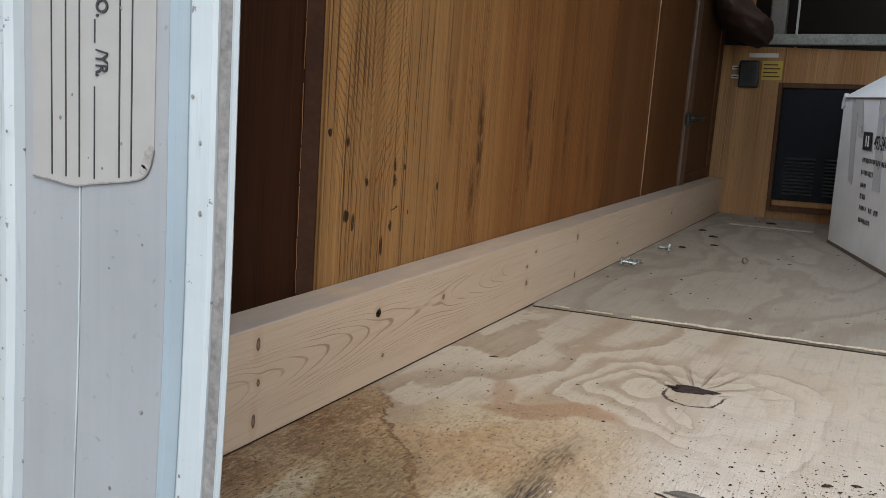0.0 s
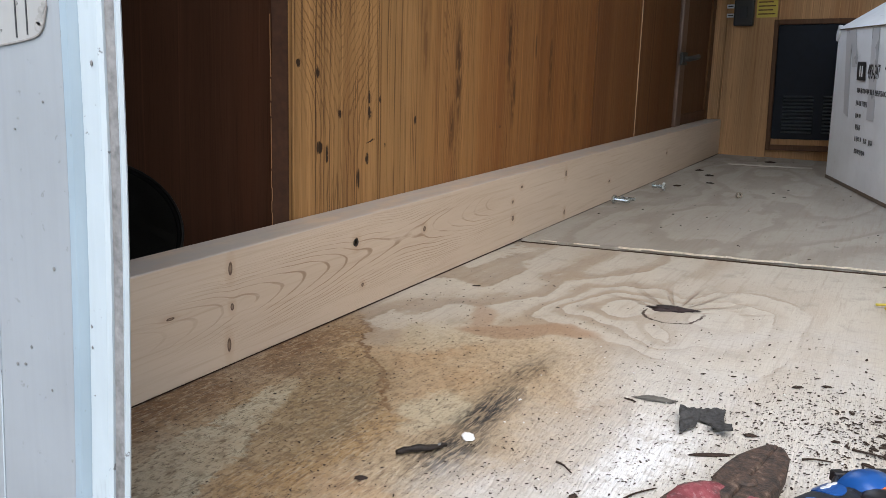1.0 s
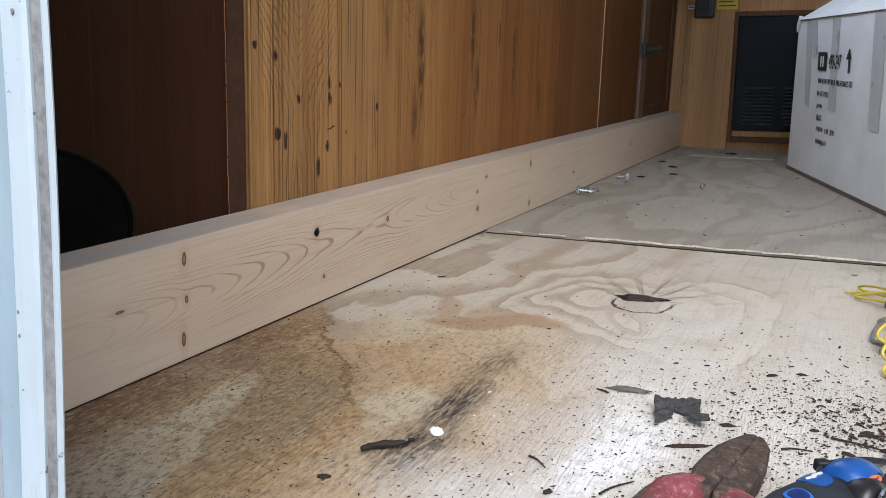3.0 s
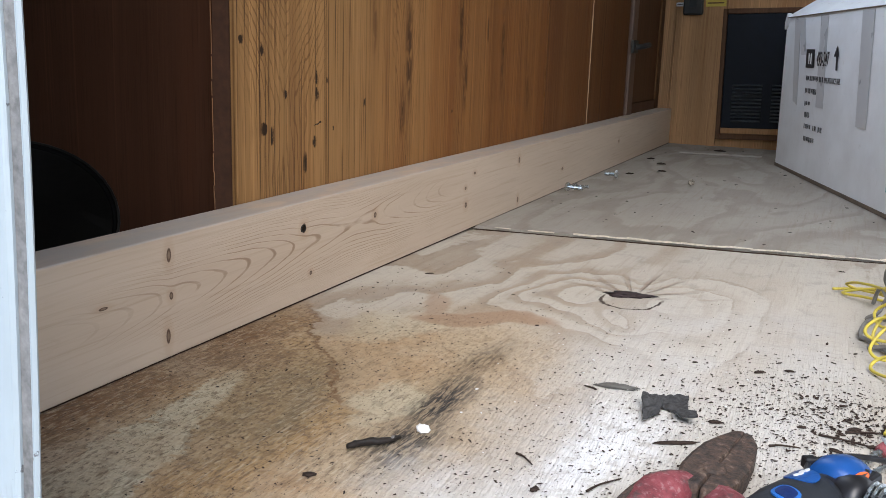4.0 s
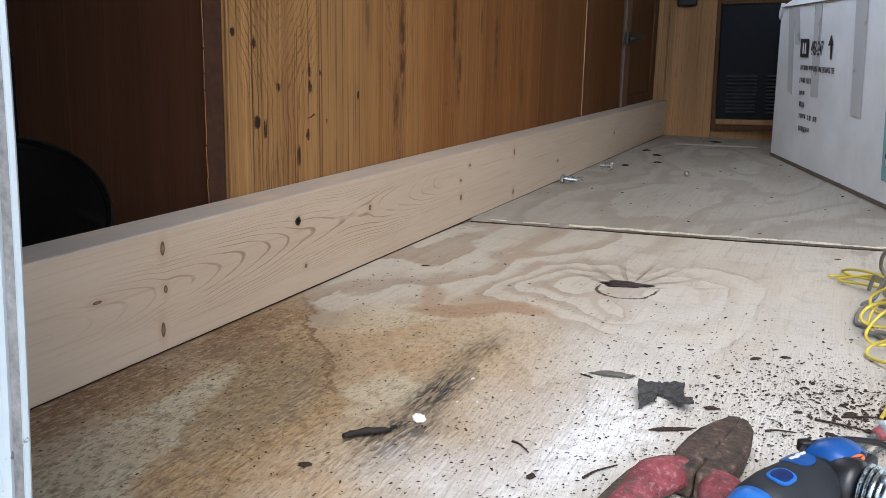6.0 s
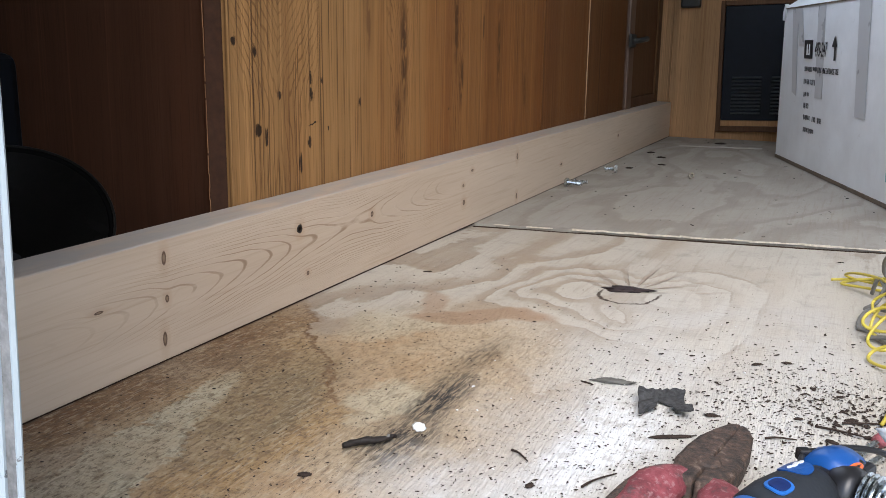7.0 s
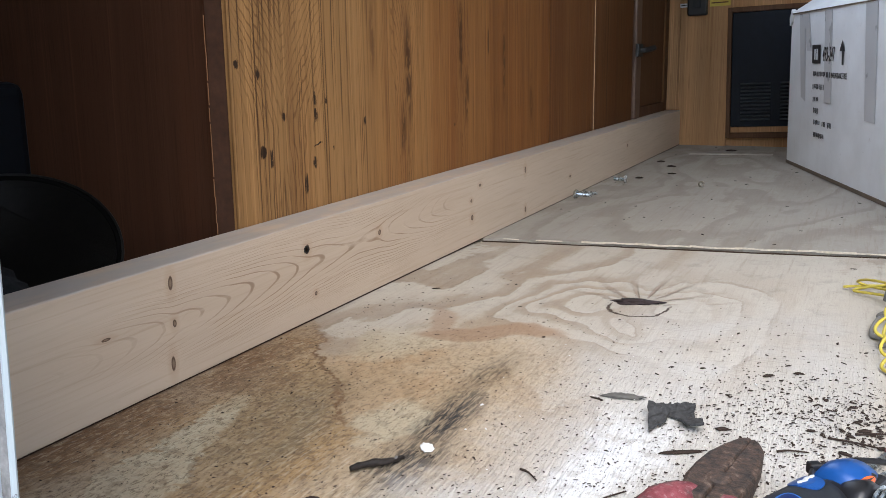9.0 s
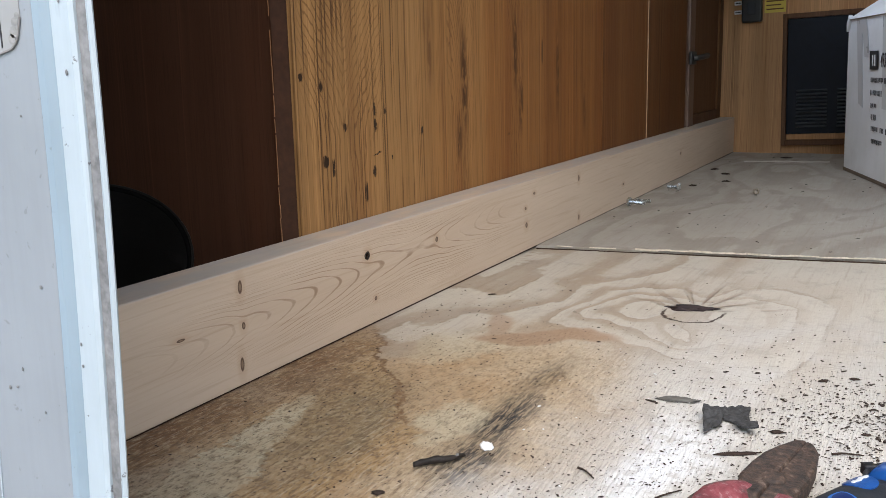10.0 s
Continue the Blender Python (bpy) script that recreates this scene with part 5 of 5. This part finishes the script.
part("strap", tube([(0.0226, 0.5372, 0.0290), (0.0220, 0.5290, 0.0310), (0.0218, 0.5180, 0.0325), (0.0212, 0.5090, 0.0300), (0.0205, 0.5030, 0.0230), (0.0200, 0.5010, 0.0120)], 0.0014, 6), M_BLACK, tie)
part("lock", box((-0.0040, -0.0035, -0.0035), (0.0040, 0.0035, 0.0040), 0.0008, 1, pose(0.0228, 0.5380, 0.0290, 0, 0, 30) @ Matrix.Scale(0.8, 4)), M_BLACK, tie)
tagm = bmesh.new()
cells = []
for i in range(9):
    t = i / 8
    row = []
    for j in range(7):
        s = j / 6
        row.append(tagm.verts.new((0.0545 + 0.046 * s + 0.020 * t * t + 0.004 * math.sin(3 * t), 0.5700 - 0.020 * s - 0.012 * t, 0.0365 - 0.030 * t + 0.010 * s + 0.006 * math.sin(2.6 * t + s) - 0.006 * s * s)))
    cells.append(row)
for a, b in zip(cells, cells[1:]):
    for j in range(6):
        tagm.faces.new((a[j], a[j + 1], b[j + 1], b[j]))
out = bmesh.ops.extrude_face_region(tagm, geom=tagm.faces[:])
for e in out["geom"]:
    if isinstance(e, bmesh.types.BMVert):
        e.co += Vector((0.0001, 0.0004, 0.0))
tag = part("paper_tag", tagm, plain("white_paper", (0.82, 0.84, 0.86), 0.6, vary=0.03), tie, "curled white printed tag", True)

for k, (s0, s1, t0, t1) in enumerate(((0.40, 0.70, 0.42, 0.45), (0.40, 0.86, 0.50, 0.53), (0.40, 0.80, 0.57, 0.60), (0.40, 0.88, 0.64, 0.67), (0.40, 0.74, 0.71, 0.74))):
    bar_mesh = bmesh.new()
    quad = []
    for s_, t_ in ((s0, t0), (s1, t0), (s1, t1), (s0, t1)):
        quad.append(bar_mesh.verts.new((0.0545 + 0.046 * s_ + 0.020 * t_ * t_ + 0.004 * math.sin(3 * t_), 0.5700 - 0.020 * s_ - 0.012 * t_ - 0.0006, 0.0365 - 0.030 * t_ + 0.010 * s_ + 0.006 * math.sin(2.6 * t_ + s_) - 0.006 * s_ * s_ + 0.0004)))
    bar_mesh.faces.new(quad)
    part("print_bar", bar_mesh, M_INK_GREY, tag)

# ---- red-handled bars behind the tag ----
for k, (mat, off, r, words) in enumerate(((M_RED, 0.0, 0.0042, "red-handled metal bar lying on the floor"), (plain("rusty_orange_paint", (0.30, 0.06, 0.02), 0.6, vary=0.3), 0.010, 0.0036, "rusty orange metal bar lying on the floor"))):
    bar_thing = thing("metal_bar", words, "metal bar", pose(0.0490 + off, 0.6070 + 0.002 * k, r + 0.0004, 0, 0, -23 - 3 * k), "metal bars by the tag")
    part("rod", lathe([(r * 0.5, 0.0), (r * 0.55, 0.001), (r * 0.55, 0.036), (r * 0.4, 0.037)], 12, pose(0, 0, 0, 0, 0, 0) @ LIE), M_STEEL, bar_thing)
    part("sleeve", lathe([(r * 0.6, 0.0372), (r, 0.039), (r, 0.150), (r * 0.7, 0.152)], 12, LIE), mat, bar_thing, "", True)

# ---- cords ----
def cord(name, label, material, radius, strands, group):
    c = thing(name, label, "lead", pose(0.003, 0.021, 0), group)
    for s in strands:
        part("strand", tube(s, radius, 8), material, c, "", True)


cord("extension_lead", "tangled yellow electric lead on the plywood", M_YELLOW, 0.0013, (
    [(0.025, 1.027, 0.0035), (0.055, 1.036, 0.005), (0.072, 0.994, 0.012), (0.100, 0.94, 0.02), (0.16, 0.90, 0.015)],
    [(0.13, 0.86, 0.03), (0.081, 0.899, 0.03), (0.064, 0.959, 0.025), (0.046, 1.006, 0.017), (0.037, 1.035, 0.008), (0.047, 1.028, 0.006), (0.066, 1.007, 0.008), (0.090, 0.954, 0.016), (0.15, 0.91, 0.03)],
    [(0.13, 0.80, 0.03), (0.078, 0.81, 0.03), (0.072, 0.835, 0.03), (0.060, 0.846, 0.025), (0.052, 0.835, 0.019), (0.055, 0.834, 0.013), (0.069, 0.838, 0.010), (0.10, 0.846, 0.012), (0.14, 0.83, 0.02)],
    [(0.14, 0.84, 0.034), (0.082, 0.826, 0.036), (0.066, 0.850, 0.028), (0.058, 0.842, 0.012), (0.066, 0.836, 0.005), (0.09, 0.84, 0.006), (0.14, 0.86, 0.010)],
    [(0.13, 0.78, 0.02), (0.078, 0.776, 0.02), (0.070, 0.785, 0.015), (0.060, 0.789, 0.008), (0.057, 0.784, 0.003), (0.063, 0.772, 0.003), (0.074, 0.759, 0.006), (0.11, 0.747, 0.010)],
    [(0.13, 0.76, 0.025), (0.076, 0.727, 0.020), (0.074, 0.736, 0.012), (0.073, 0.714, 0.004), (0.068, 0.677, 0.003), (0.064, 0.655, 0.003)],
    [(0.15, 0.90, 0.040), (0.092, 0.88, 0.040), (0.074, 0.895, 0.030), (0.060, 0.905, 0.016), (0.066, 0.880, 0.010), (0.090, 0.868, 0.020), (0.15, 0.875, 0.030)],
    [(0.14, 0.825, 0.040), (0.088, 0.815, 0.040), (0.068, 0.826, 0.026), (0.056, 0.812, 0.010), (0.066, 0.800, 0.006), (0.090, 0.806, 0.014), (0.14, 0.80, 0.026)],
    [(0.15, 0.96, 0.020), (0.088, 0.985, 0.020), (0.060, 1.010, 0.012), (0.034, 1.016, 0.0035), (0.056, 0.996, 0.006), (0.095, 0.965, 0.010), (0.15, 0.94, 0.012)],
    [(0.12, 0.745, 0.018), (0.082, 0.742, 0.014), (0.077, 0.728, 0.006), (0.080, 0.708, 0.003), (0.092, 0.700, 0.003), (0.13, 0.715, 0.008)],
), "cords")
cord("extension_lead", "tangled grey electric lead on the plywood", M_GREY, 0.0019, (
    [(0.13, 0.92, 0.065), (0.079, 0.945, 0.06), (0.072, 0.955, 0.05), (0.068, 0.979, 0.035), (0.073, 0.987, 0.02), (0.10, 0.976, 0.010), (0.15, 0.96, 0.006)],
    [(0.13, 0.88, 0.055), (0.079, 0.906, 0.05), (0.072, 0.918, 0.035), (0.067, 0.924, 0.02), (0.063, 0.922, 0.011), (0.055, 0.925, 0.004), (0.065, 0.923, 0.006), (0.085, 0.876, 0.015), (0.14, 0.85, 0.02)],
    [(0.064, 0.909, 0.010), (0.054, 0.906, 0.005), (0.050, 0.869, 0.003), (0.058, 0.859, 0.003), (0.069, 0.830, 0.004), (0.085, 0.787, 0.008), (0.13, 0.76, 0.006)],
    [(0.055, 0.838, 0.003), (0.066, 0.835, 0.006), (0.074, 0.826, 0.008), (0.095, 0.804, 0.012), (0.14, 0.79, 0.01)],
    [(0.061, 0.985, 0.004), (0.064, 0.970, 0.022), (0.068, 0.940, 0.024), (0.076, 0.900, 0.014), (0.10, 0.87, 0.006), (0.14, 0.87, 0.004)],
), "cords")

# ---- round black tub and other dark goods in the side compartment ----
tub = thing("black_tub", "shallow round black tub leaning in the dark side compartment", "tub", look((-0.592, 0.600, 0.073), (-0.992, 1.080, -0.707)) @ Matrix.Scale(0.82, 4))
part("wall", lathe([(0.098, -0.040), (0.100, -0.042), (0.1165, 0.0), (0.1125, 0.0), (0.096, -0.036)], 48), M_TUB, tub, "", True)
part("base", lathe([(0.0955, -0.0400), (0.0955, -0.0365), (0.05, -0.0360), (0.002, -0.0358)], 48), M_TUB, tub, "flat black bottom", True)
part("rim", lathe([(0.1165, -0.0020), (0.1185, -0.0016), (0.1192, 0.0), (0.1185, 0.0016), (0.1165, 0.0020), (0.1165, -0.0020)], 48), M_TUB_RIM, tub, "thin rolled rim, paler for its highlight", True)
bundle = bmesh.new()
bmesh.ops.create_icosphere(bundle, subdivisions=4, radius=1)
for v in bundle.verts:
    p = v.co.copy()
    k = 1 + 0.22 * noise.noise(p * 1.6 + Vector((1, 7, 2))) + 0.12 * noise.noise(p * 4.5)
    v.co = Vector((p.x * 0.050 * k, p.y * 0.040 * k, max(-0.045, p.z * 0.050 * k)))
bundle.transform(pose(-0.503, 0.510, 0.0425, 0, 0, -20))
tagged(new("cloth_bundle", finish(bundle, "cloth_bundle", plain("dark_grey_cloth", (0.020, 0.021, 0.022), 0.9, vary=0.6, scale=160, bump=0.6, spec=0.1), True)), "crumpled dark grey cloth bundle behind the board", "cloth")
crate = thing("dark_case", "dark blue-black hard case in the side compartment", "case", pose(-0.745, 0.652, -0.0028, 0, 0, 0))
part("shell", box((-0.08, -0.06, 0.0), (0.08, 0.06, 0.215), 0.012, 3), plain("dark_case_plastic", (0.0045, 0.0060, 0.0085), 0.5, vary=0.3, spec=0.2), crate)
part("handle", tube([(-0.04, 0, 0.214), (-0.035, 0, 0.235), (0.035, 0, 0.235), (0.04, 0, 0.214)], 0.007, 8), M_BLACK, crate, "", True)

# ---- litter on the floor ----
def flake(bm, x, y, z, size, turn, flat, tilt, rnd, stretch=1.0):
    """One uneven bark flake added to bm."""
    k = rnd.randint(5, 7)
    ring = []
    for i in range(k):
        a = 2 * math.pi * i / k + rnd.uniform(-0.3, 0.3)
        r = size * rnd.uniform(0.55, 1.0)
        ring.append(Vector((r * stretch * math.cos(a), r * math.sin(a), 0)))
    m = Matrix.Translation((x, y, z)) @ Euler((rnd.uniform(-tilt, tilt), rnd.uniform(-tilt, tilt), turn)).to_matrix().to_4x4()
    low = [bm.verts.new(m @ p) for p in ring]
    top = [bm.verts.new(m @ (p * 0.8 + Vector((0, 0, flat * rnd.uniform(0.6, 1.3))))) for p in ring]
    bm.faces.new(low[::-1]), bm.faces.new(top)
    for i in range(k):
        j = (i + 1) % k
        bm.faces.new((low[i], low[j], top[j], top[i]))


rnd = random.Random(33)
bm = bmesh.new()
for cx, cy, sx, sy, count, big in ((0.035, 0.690, 0.050, 0.045, 1000, 0.0010), (-0.04, 0.560, 0.055, 0.075, 700, 0.0009), (-0.10, 0.600, 0.09, 0.10, 520, 0.0007), (0.00, 0.760, 0.08, 0.06, 150, 0.0014),
                                   (-0.31, 0.60, 0.055, 0.10, 420, 0.0007), (-0.24, 0.70, 0.07, 0.10, 260, 0.0007), (-0.16, 0.48, 0.08, 0.04, 260, 0.0008), (-0.15, 0.75, 0.15, 0.12, 130, 0.0010), (0.06, 0.62, 0.05, 0.05, 520, 0.0010), (0.042, 0.718, 0.020, 0.018, 75, 0.0017), (0.058, 0.670, 0.022, 0.014, 80, 0.0018), (0.078, 0.692, 0.016, 0.020, 55, 0.0018), (-0.32, 0.82, 0.05, 0.09, 70, 0.0011)):
    for k in range(int(count * 2.2)):
        x, y = rnd.gauss(cx, sx), rnd.gauss(cy, sy)
        if x < -0.395 or y < 0.30 or y > 1.14 or abs(x + 0.142) < 0.025 and abs(y - 0.91) < 0.02:
            continue
        s = big * rnd.choice((0.2, 0.22, 0.26, 0.30, 0.36, 0.42, 0.52, 0.66, 0.95))
        flake(bm, x, y, 0.0006, s, rnd.gauss(0.4, 0.9), s * 0.35, 0.25, rnd, rnd.uniform(1.0, 2.4))
tagged(new("bark_litter", finish(bm, "bark_litter", M_BARK)), "small dark bark crumbs strewn over the plywood", "litter", "", "stuff")

bm = bmesh.new()
for k in range(150):
    x, y = rnd.uniform(-0.38, 0.3), rnd.uniform(1.19, 2.45)
    s = rnd.choice((0.0008, 0.001, 0.0013, 0.002))
    flake(bm, x, y, 0.0016, s, rnd.uniform(0, 3), s * 0.3, 0.2, rnd, rnd.uniform(1, 2.5))
tagged(new("far_litter", finish(bm, "far_litter", M_BARK)), "scattered dark crumbs on the far sheet", "litter", "", "stuff")

bm = bmesh.new()
for k in range(110):
    x, y = rnd.gauss(-0.02, 0.08), rnd.gauss(0.62, 0.09)
    s = rnd.choice((0.0006, 0.0008, 0.0012))
    if x > -0.39:
        flake(bm, x, y, 0.0007, s, rnd.uniform(0, 3), s * 0.4, 0.3, rnd, rnd.uniform(1, 1.8))
tagged(new("plaster_crumbs", finish(bm, "plaster_crumbs", plain("white_plaster", (0.75, 0.75, 0.74), 0.8, vary=0.1))), "small white crumbs among the litter", "litter", "", "stuff")


def chip(name, label, category, x, y, size, stretch, turn, thick, material, seed, group="", z=0.0007):
    bm = bmesh.new()
    bmesh.ops.create_icosphere(bm, subdivisions=3, radius=1)
    for v in bm.verts:
        p = v.co.copy()
        k = 1 + 0.45 * noise.noise(p * 1.9 + Vector((seed, 0, 0))) + 0.18 * noise.noise(p * 5 + Vector((0, seed, 0)))
        v.co = Vector((p.x * size * stretch * k, p.y * size * k, max(-0.3, p.z) * thick * (1 + 0.8 * noise.noise(p * 3 + Vector((0, 0, seed))))))
    lowest = min(v.co.z for v in bm.verts)
    for v in bm.verts:
        v.co.z -= lowest
    ob = new(name, finish(bm, name, material, True))
    ob.matrix_world = pose(x, y, z - 0.0003, 0, 0, turn)
    return tagged(ob, label, category, group)


for i, (x, y, s, st, turn, th) in enumerate((
        (-0.102, 0.512, 0.0036, 1.2, 70, 0.0022), (-0.2141, 0.4716, 0.0036, 1.5, 30, 0.0024), (-0.1158, 0.6718, 0.0018, 4.0, -18, 0.0012),
        (-0.0465, 0.6068, 0.0042, 4.6, 30, 0.0016), (-0.030, 0.650, 0.0040, 1.5, 20, 0.0020), (0.006, 0.775, 0.0050, 2.0, 14, 0.0018), (-0.014, 0.762, 0.0035, 1.6, 40, 0.0020), (0.060, 0.655, 0.0055, 1.6, 10, 0.0025),
        (0.040, 0.640, 0.0050, 2.0, -20, 0.0022), (0.050, 0.680, 0.0045, 2.4, 25, 0.0022), (0.075, 0.630, 0.0060, 1.8, 0, 0.0030), (0.020, 0.668, 0.0042, 1.8, 15, 0.0020), (-0.345, 0.905, 0.0022, 3.0, 40, 0.0012), (0.035, 1.145, 0.0025, 4.0, 8, 0.0012))):
    chip("bark_chip", "dark brown flake of bark on the plywood", "bark chip", x, y, s * (0.28 if x > 0 else 0.52), st * 1.35, turn, th * 0.5, M_BARK, i * 3.1, "bark flakes")
chip("leaf", "narrow grey-brown dry leaf on the plywood", "leaf", -0.0990, 0.6815, 0.0042, 3.3, 9, 0.0016, plain("dry_leaf", (0.10, 0.095, 0.085), 0.8, vary=0.3, scale=400), 51.0)
chip("plaster_chip", "small white plaster chip beside the black streak", "chip", -0.1850, 0.5516, 0.0034, 1.35, -10, 0.0030, plain("white_chip", (0.82, 0.83, 0.84), 0.6, vary=0.06), 27.0)
for i, (x, y, s, st, turn) in enumerate(((-0.345, 1.80, 0.003, 2.2, 20), (-0.325, 2.00, 0.004, 2.2, 10), (-0.362, 2.08, 0.003, 3.0, 40), (-0.30, 1.88, 0.0025, 3.0, 5), (-0.255, 2.36, 0.006, 2.2, 0))):
    chip("bark_chip", "dark dry flake on the far plywood sheet", "bark chip", x, y, s, st, turn, 0.002, M_BARK, 80 + i * 2.3, "far flakes", 0.0019)

# a length of blackened stick with a pale end
stick = thing("blackened_stick", "short blackened stick lying across the plywood", "stick", pose(-0.2108, 0.5066, 0.0035, 0, 0, 49.7) @ Matrix.Diagonal((1.14, 1, 1, 1)))
bm = tube([(0, 0, 0), (0.008, 0.0010, 0.0002), (0.017, -0.0006, 0.0003), (0.0285, 0.0008, 0.0)], 0.0020, 9, lambda t: 0.75 + 0.5 * math.sin(3.1 * t) * (1 - 0.3 * t))
for v in bm.verts:
    v.co += Vector([0.0013 * noise.noise(v.co * 260 + Vector((k, 0, 0))) for k in range(3)])
part("stem", bm, plain("charred_wood", (0.017, 0.013, 0.011), 0.6, vary=0.6, scale=600, bump=0.8, spec=0.3), stick, "", True)
part("bare_patch", lathe([(0.0006, 0.0), (0.0012, 0.0005), (0.0004, 0.0010)], 8, pose(0.024, -0.0006, 0.0012, 60, 0, 0)), M_GREY, stick, "pale bare patch")

for x, y, l, turn in ((-0.077, 0.522, 0.026, 62), (0.004, 0.628, 0.018, 20), (-0.125, 0.548, 0.016, -35), (0.03, 0.66, 0.05, -12), (0.045, 0.672, 0.045, 18)):
    tw = tube([(0, 0, 0), (l * 0.4, 0.0008, 0.0004), (l, -0.0006, 0.0)], 0.0008, 6, lambda t: 1 - 0.5 * t)
    ob = new("twig", finish(tw, "twig", M_BARK, True))
    ob.matrix_world = pose(x, y, 0.0012, 0, 0, turn)
    tagged(ob, "thin dark dry twig on the plywood", "twig", "twigs")

# crumpled scrap of black felt: a folded sheet with a turned-up end and a curled tail
bm = bmesh.new()


def felt_sheet(corners, lift, nu, nv, seed, thick=0.0011):
    """One wrinkled leaf of felt between four corners, added to bm."""
    a, b, c, d = (Vector((*p, 0)) for p in corners)
    grid = []
    for i in range(nu + 1):
        row = []
        for j in range(nv + 1):
            u, v = i / nu, j / nv
            p = a.lerp(b, u).lerp(d.lerp(c, u), v)
            q = Vector((p.x * 90, p.y * 70, seed))
            p += Vector((noise.noise(q), noise.noise(q + Vector((5, 0, 0))), 0)) * 0.0022
            p.z = lift(u, v) * 0.6 + 0.0028 * abs(noise.noise(q * 1.6))
            row.append(p)
        grid.append(row)
    top = [[bm.verts.new(p + Vector((0, 0, thick))) for p in row] for row in grid]
    low = [[bm.verts.new(p) for p in row] for row in grid]
    for i in range(nu):
        for j in range(nv):
            bm.faces.new((top[i][j], top[i + 1][j], top[i + 1][j + 1], top[i][j + 1]))
            bm.faces.new((low[i][j], low[i][j + 1], low[i + 1][j + 1], low[i + 1][j]))
    rim = [(i, 0) for i in range(nu)] + [(nu, j) for j in range(nv)] + [(i, nv) for i in range(nu, 0, -1)] + [(0, j) for j in range(nv, 0, -1)]
    for (i, j), (k, l) in zip(rim, rim[1:] + rim[:1]):
        bm.faces.new((low[i][j], low[k][l], top[k][l], top[i][j]))


felt_sheet(((-0.0775, 0.660), (-0.0500, 0.654), (-0.0560, 0.681), (-0.0805, 0.674)), lambda u, v: 0.0012 + 0.004 * v * u, 14, 10, 1.0)
felt_sheet(((-0.0755, 0.624), (-0.0690, 0.642), (-0.0700, 0.668), (-0.0850, 0.664)), lambda u, v: 0.0034 + 0.006 * (1 - u) * v, 8, 10, 4.0)
felt_sheet(((-0.0610, 0.645), (-0.0430, 0.636), (-0.0440, 0.645), (-0.0570, 0.662)), lambda u, v: 0.0042 + 0.004 * u * u, 8, 6, 7.0)
bm.transform(Matrix.Translation((-0.0590, 0.6500, 0)) @ Matrix.Diagonal((0.92, 0.90, 1.25, 1)) @ Matrix.Translation((0.064, -0.652, 0)))
tagged(new("felt_scrap", finish(bm, "felt_scrap", M_CLOTH)), "crumpled scrap of dark grey felt on the plywood", "felt scrap")

# torn pale strip by the far wall
bm = bmesh.new()
lo, hi = [], []
for i in range(22):
    t = i / 21
    x = -0.334 + 0.180 * t
    y = 2.269 + 0.030 * t + 0.004 * noise.noise((t * 9, 0, 0))
    w = 0.0075 + 0.010 * noise.noise((t * 9, 3, 0))
    lo.append(bm.verts.new((x, y - w, 0.0022)))
    hi.append(bm.verts.new((x, y + w, 0.0030 + 0.001 * noise.noise((t * 12, 1, 1)))))
for i in range(21):
    bm.faces.new((lo[i], lo[i + 1], hi[i + 1], hi[i]))
out = bmesh.ops.extrude_face_region(bm, geom=bm.faces[:])
for e in out["geom"]:
    if isinstance(e, bmesh.types.BMVert):
        e.co.z -= 0.0012
tagged(new("paper_strip", finish(bm, "paper_strip", plain("pale_torn_paper", (0.46, 0.43, 0.39), 0.8, vary=0.15))), "torn pale strip lying near the far wall", "paper strip")
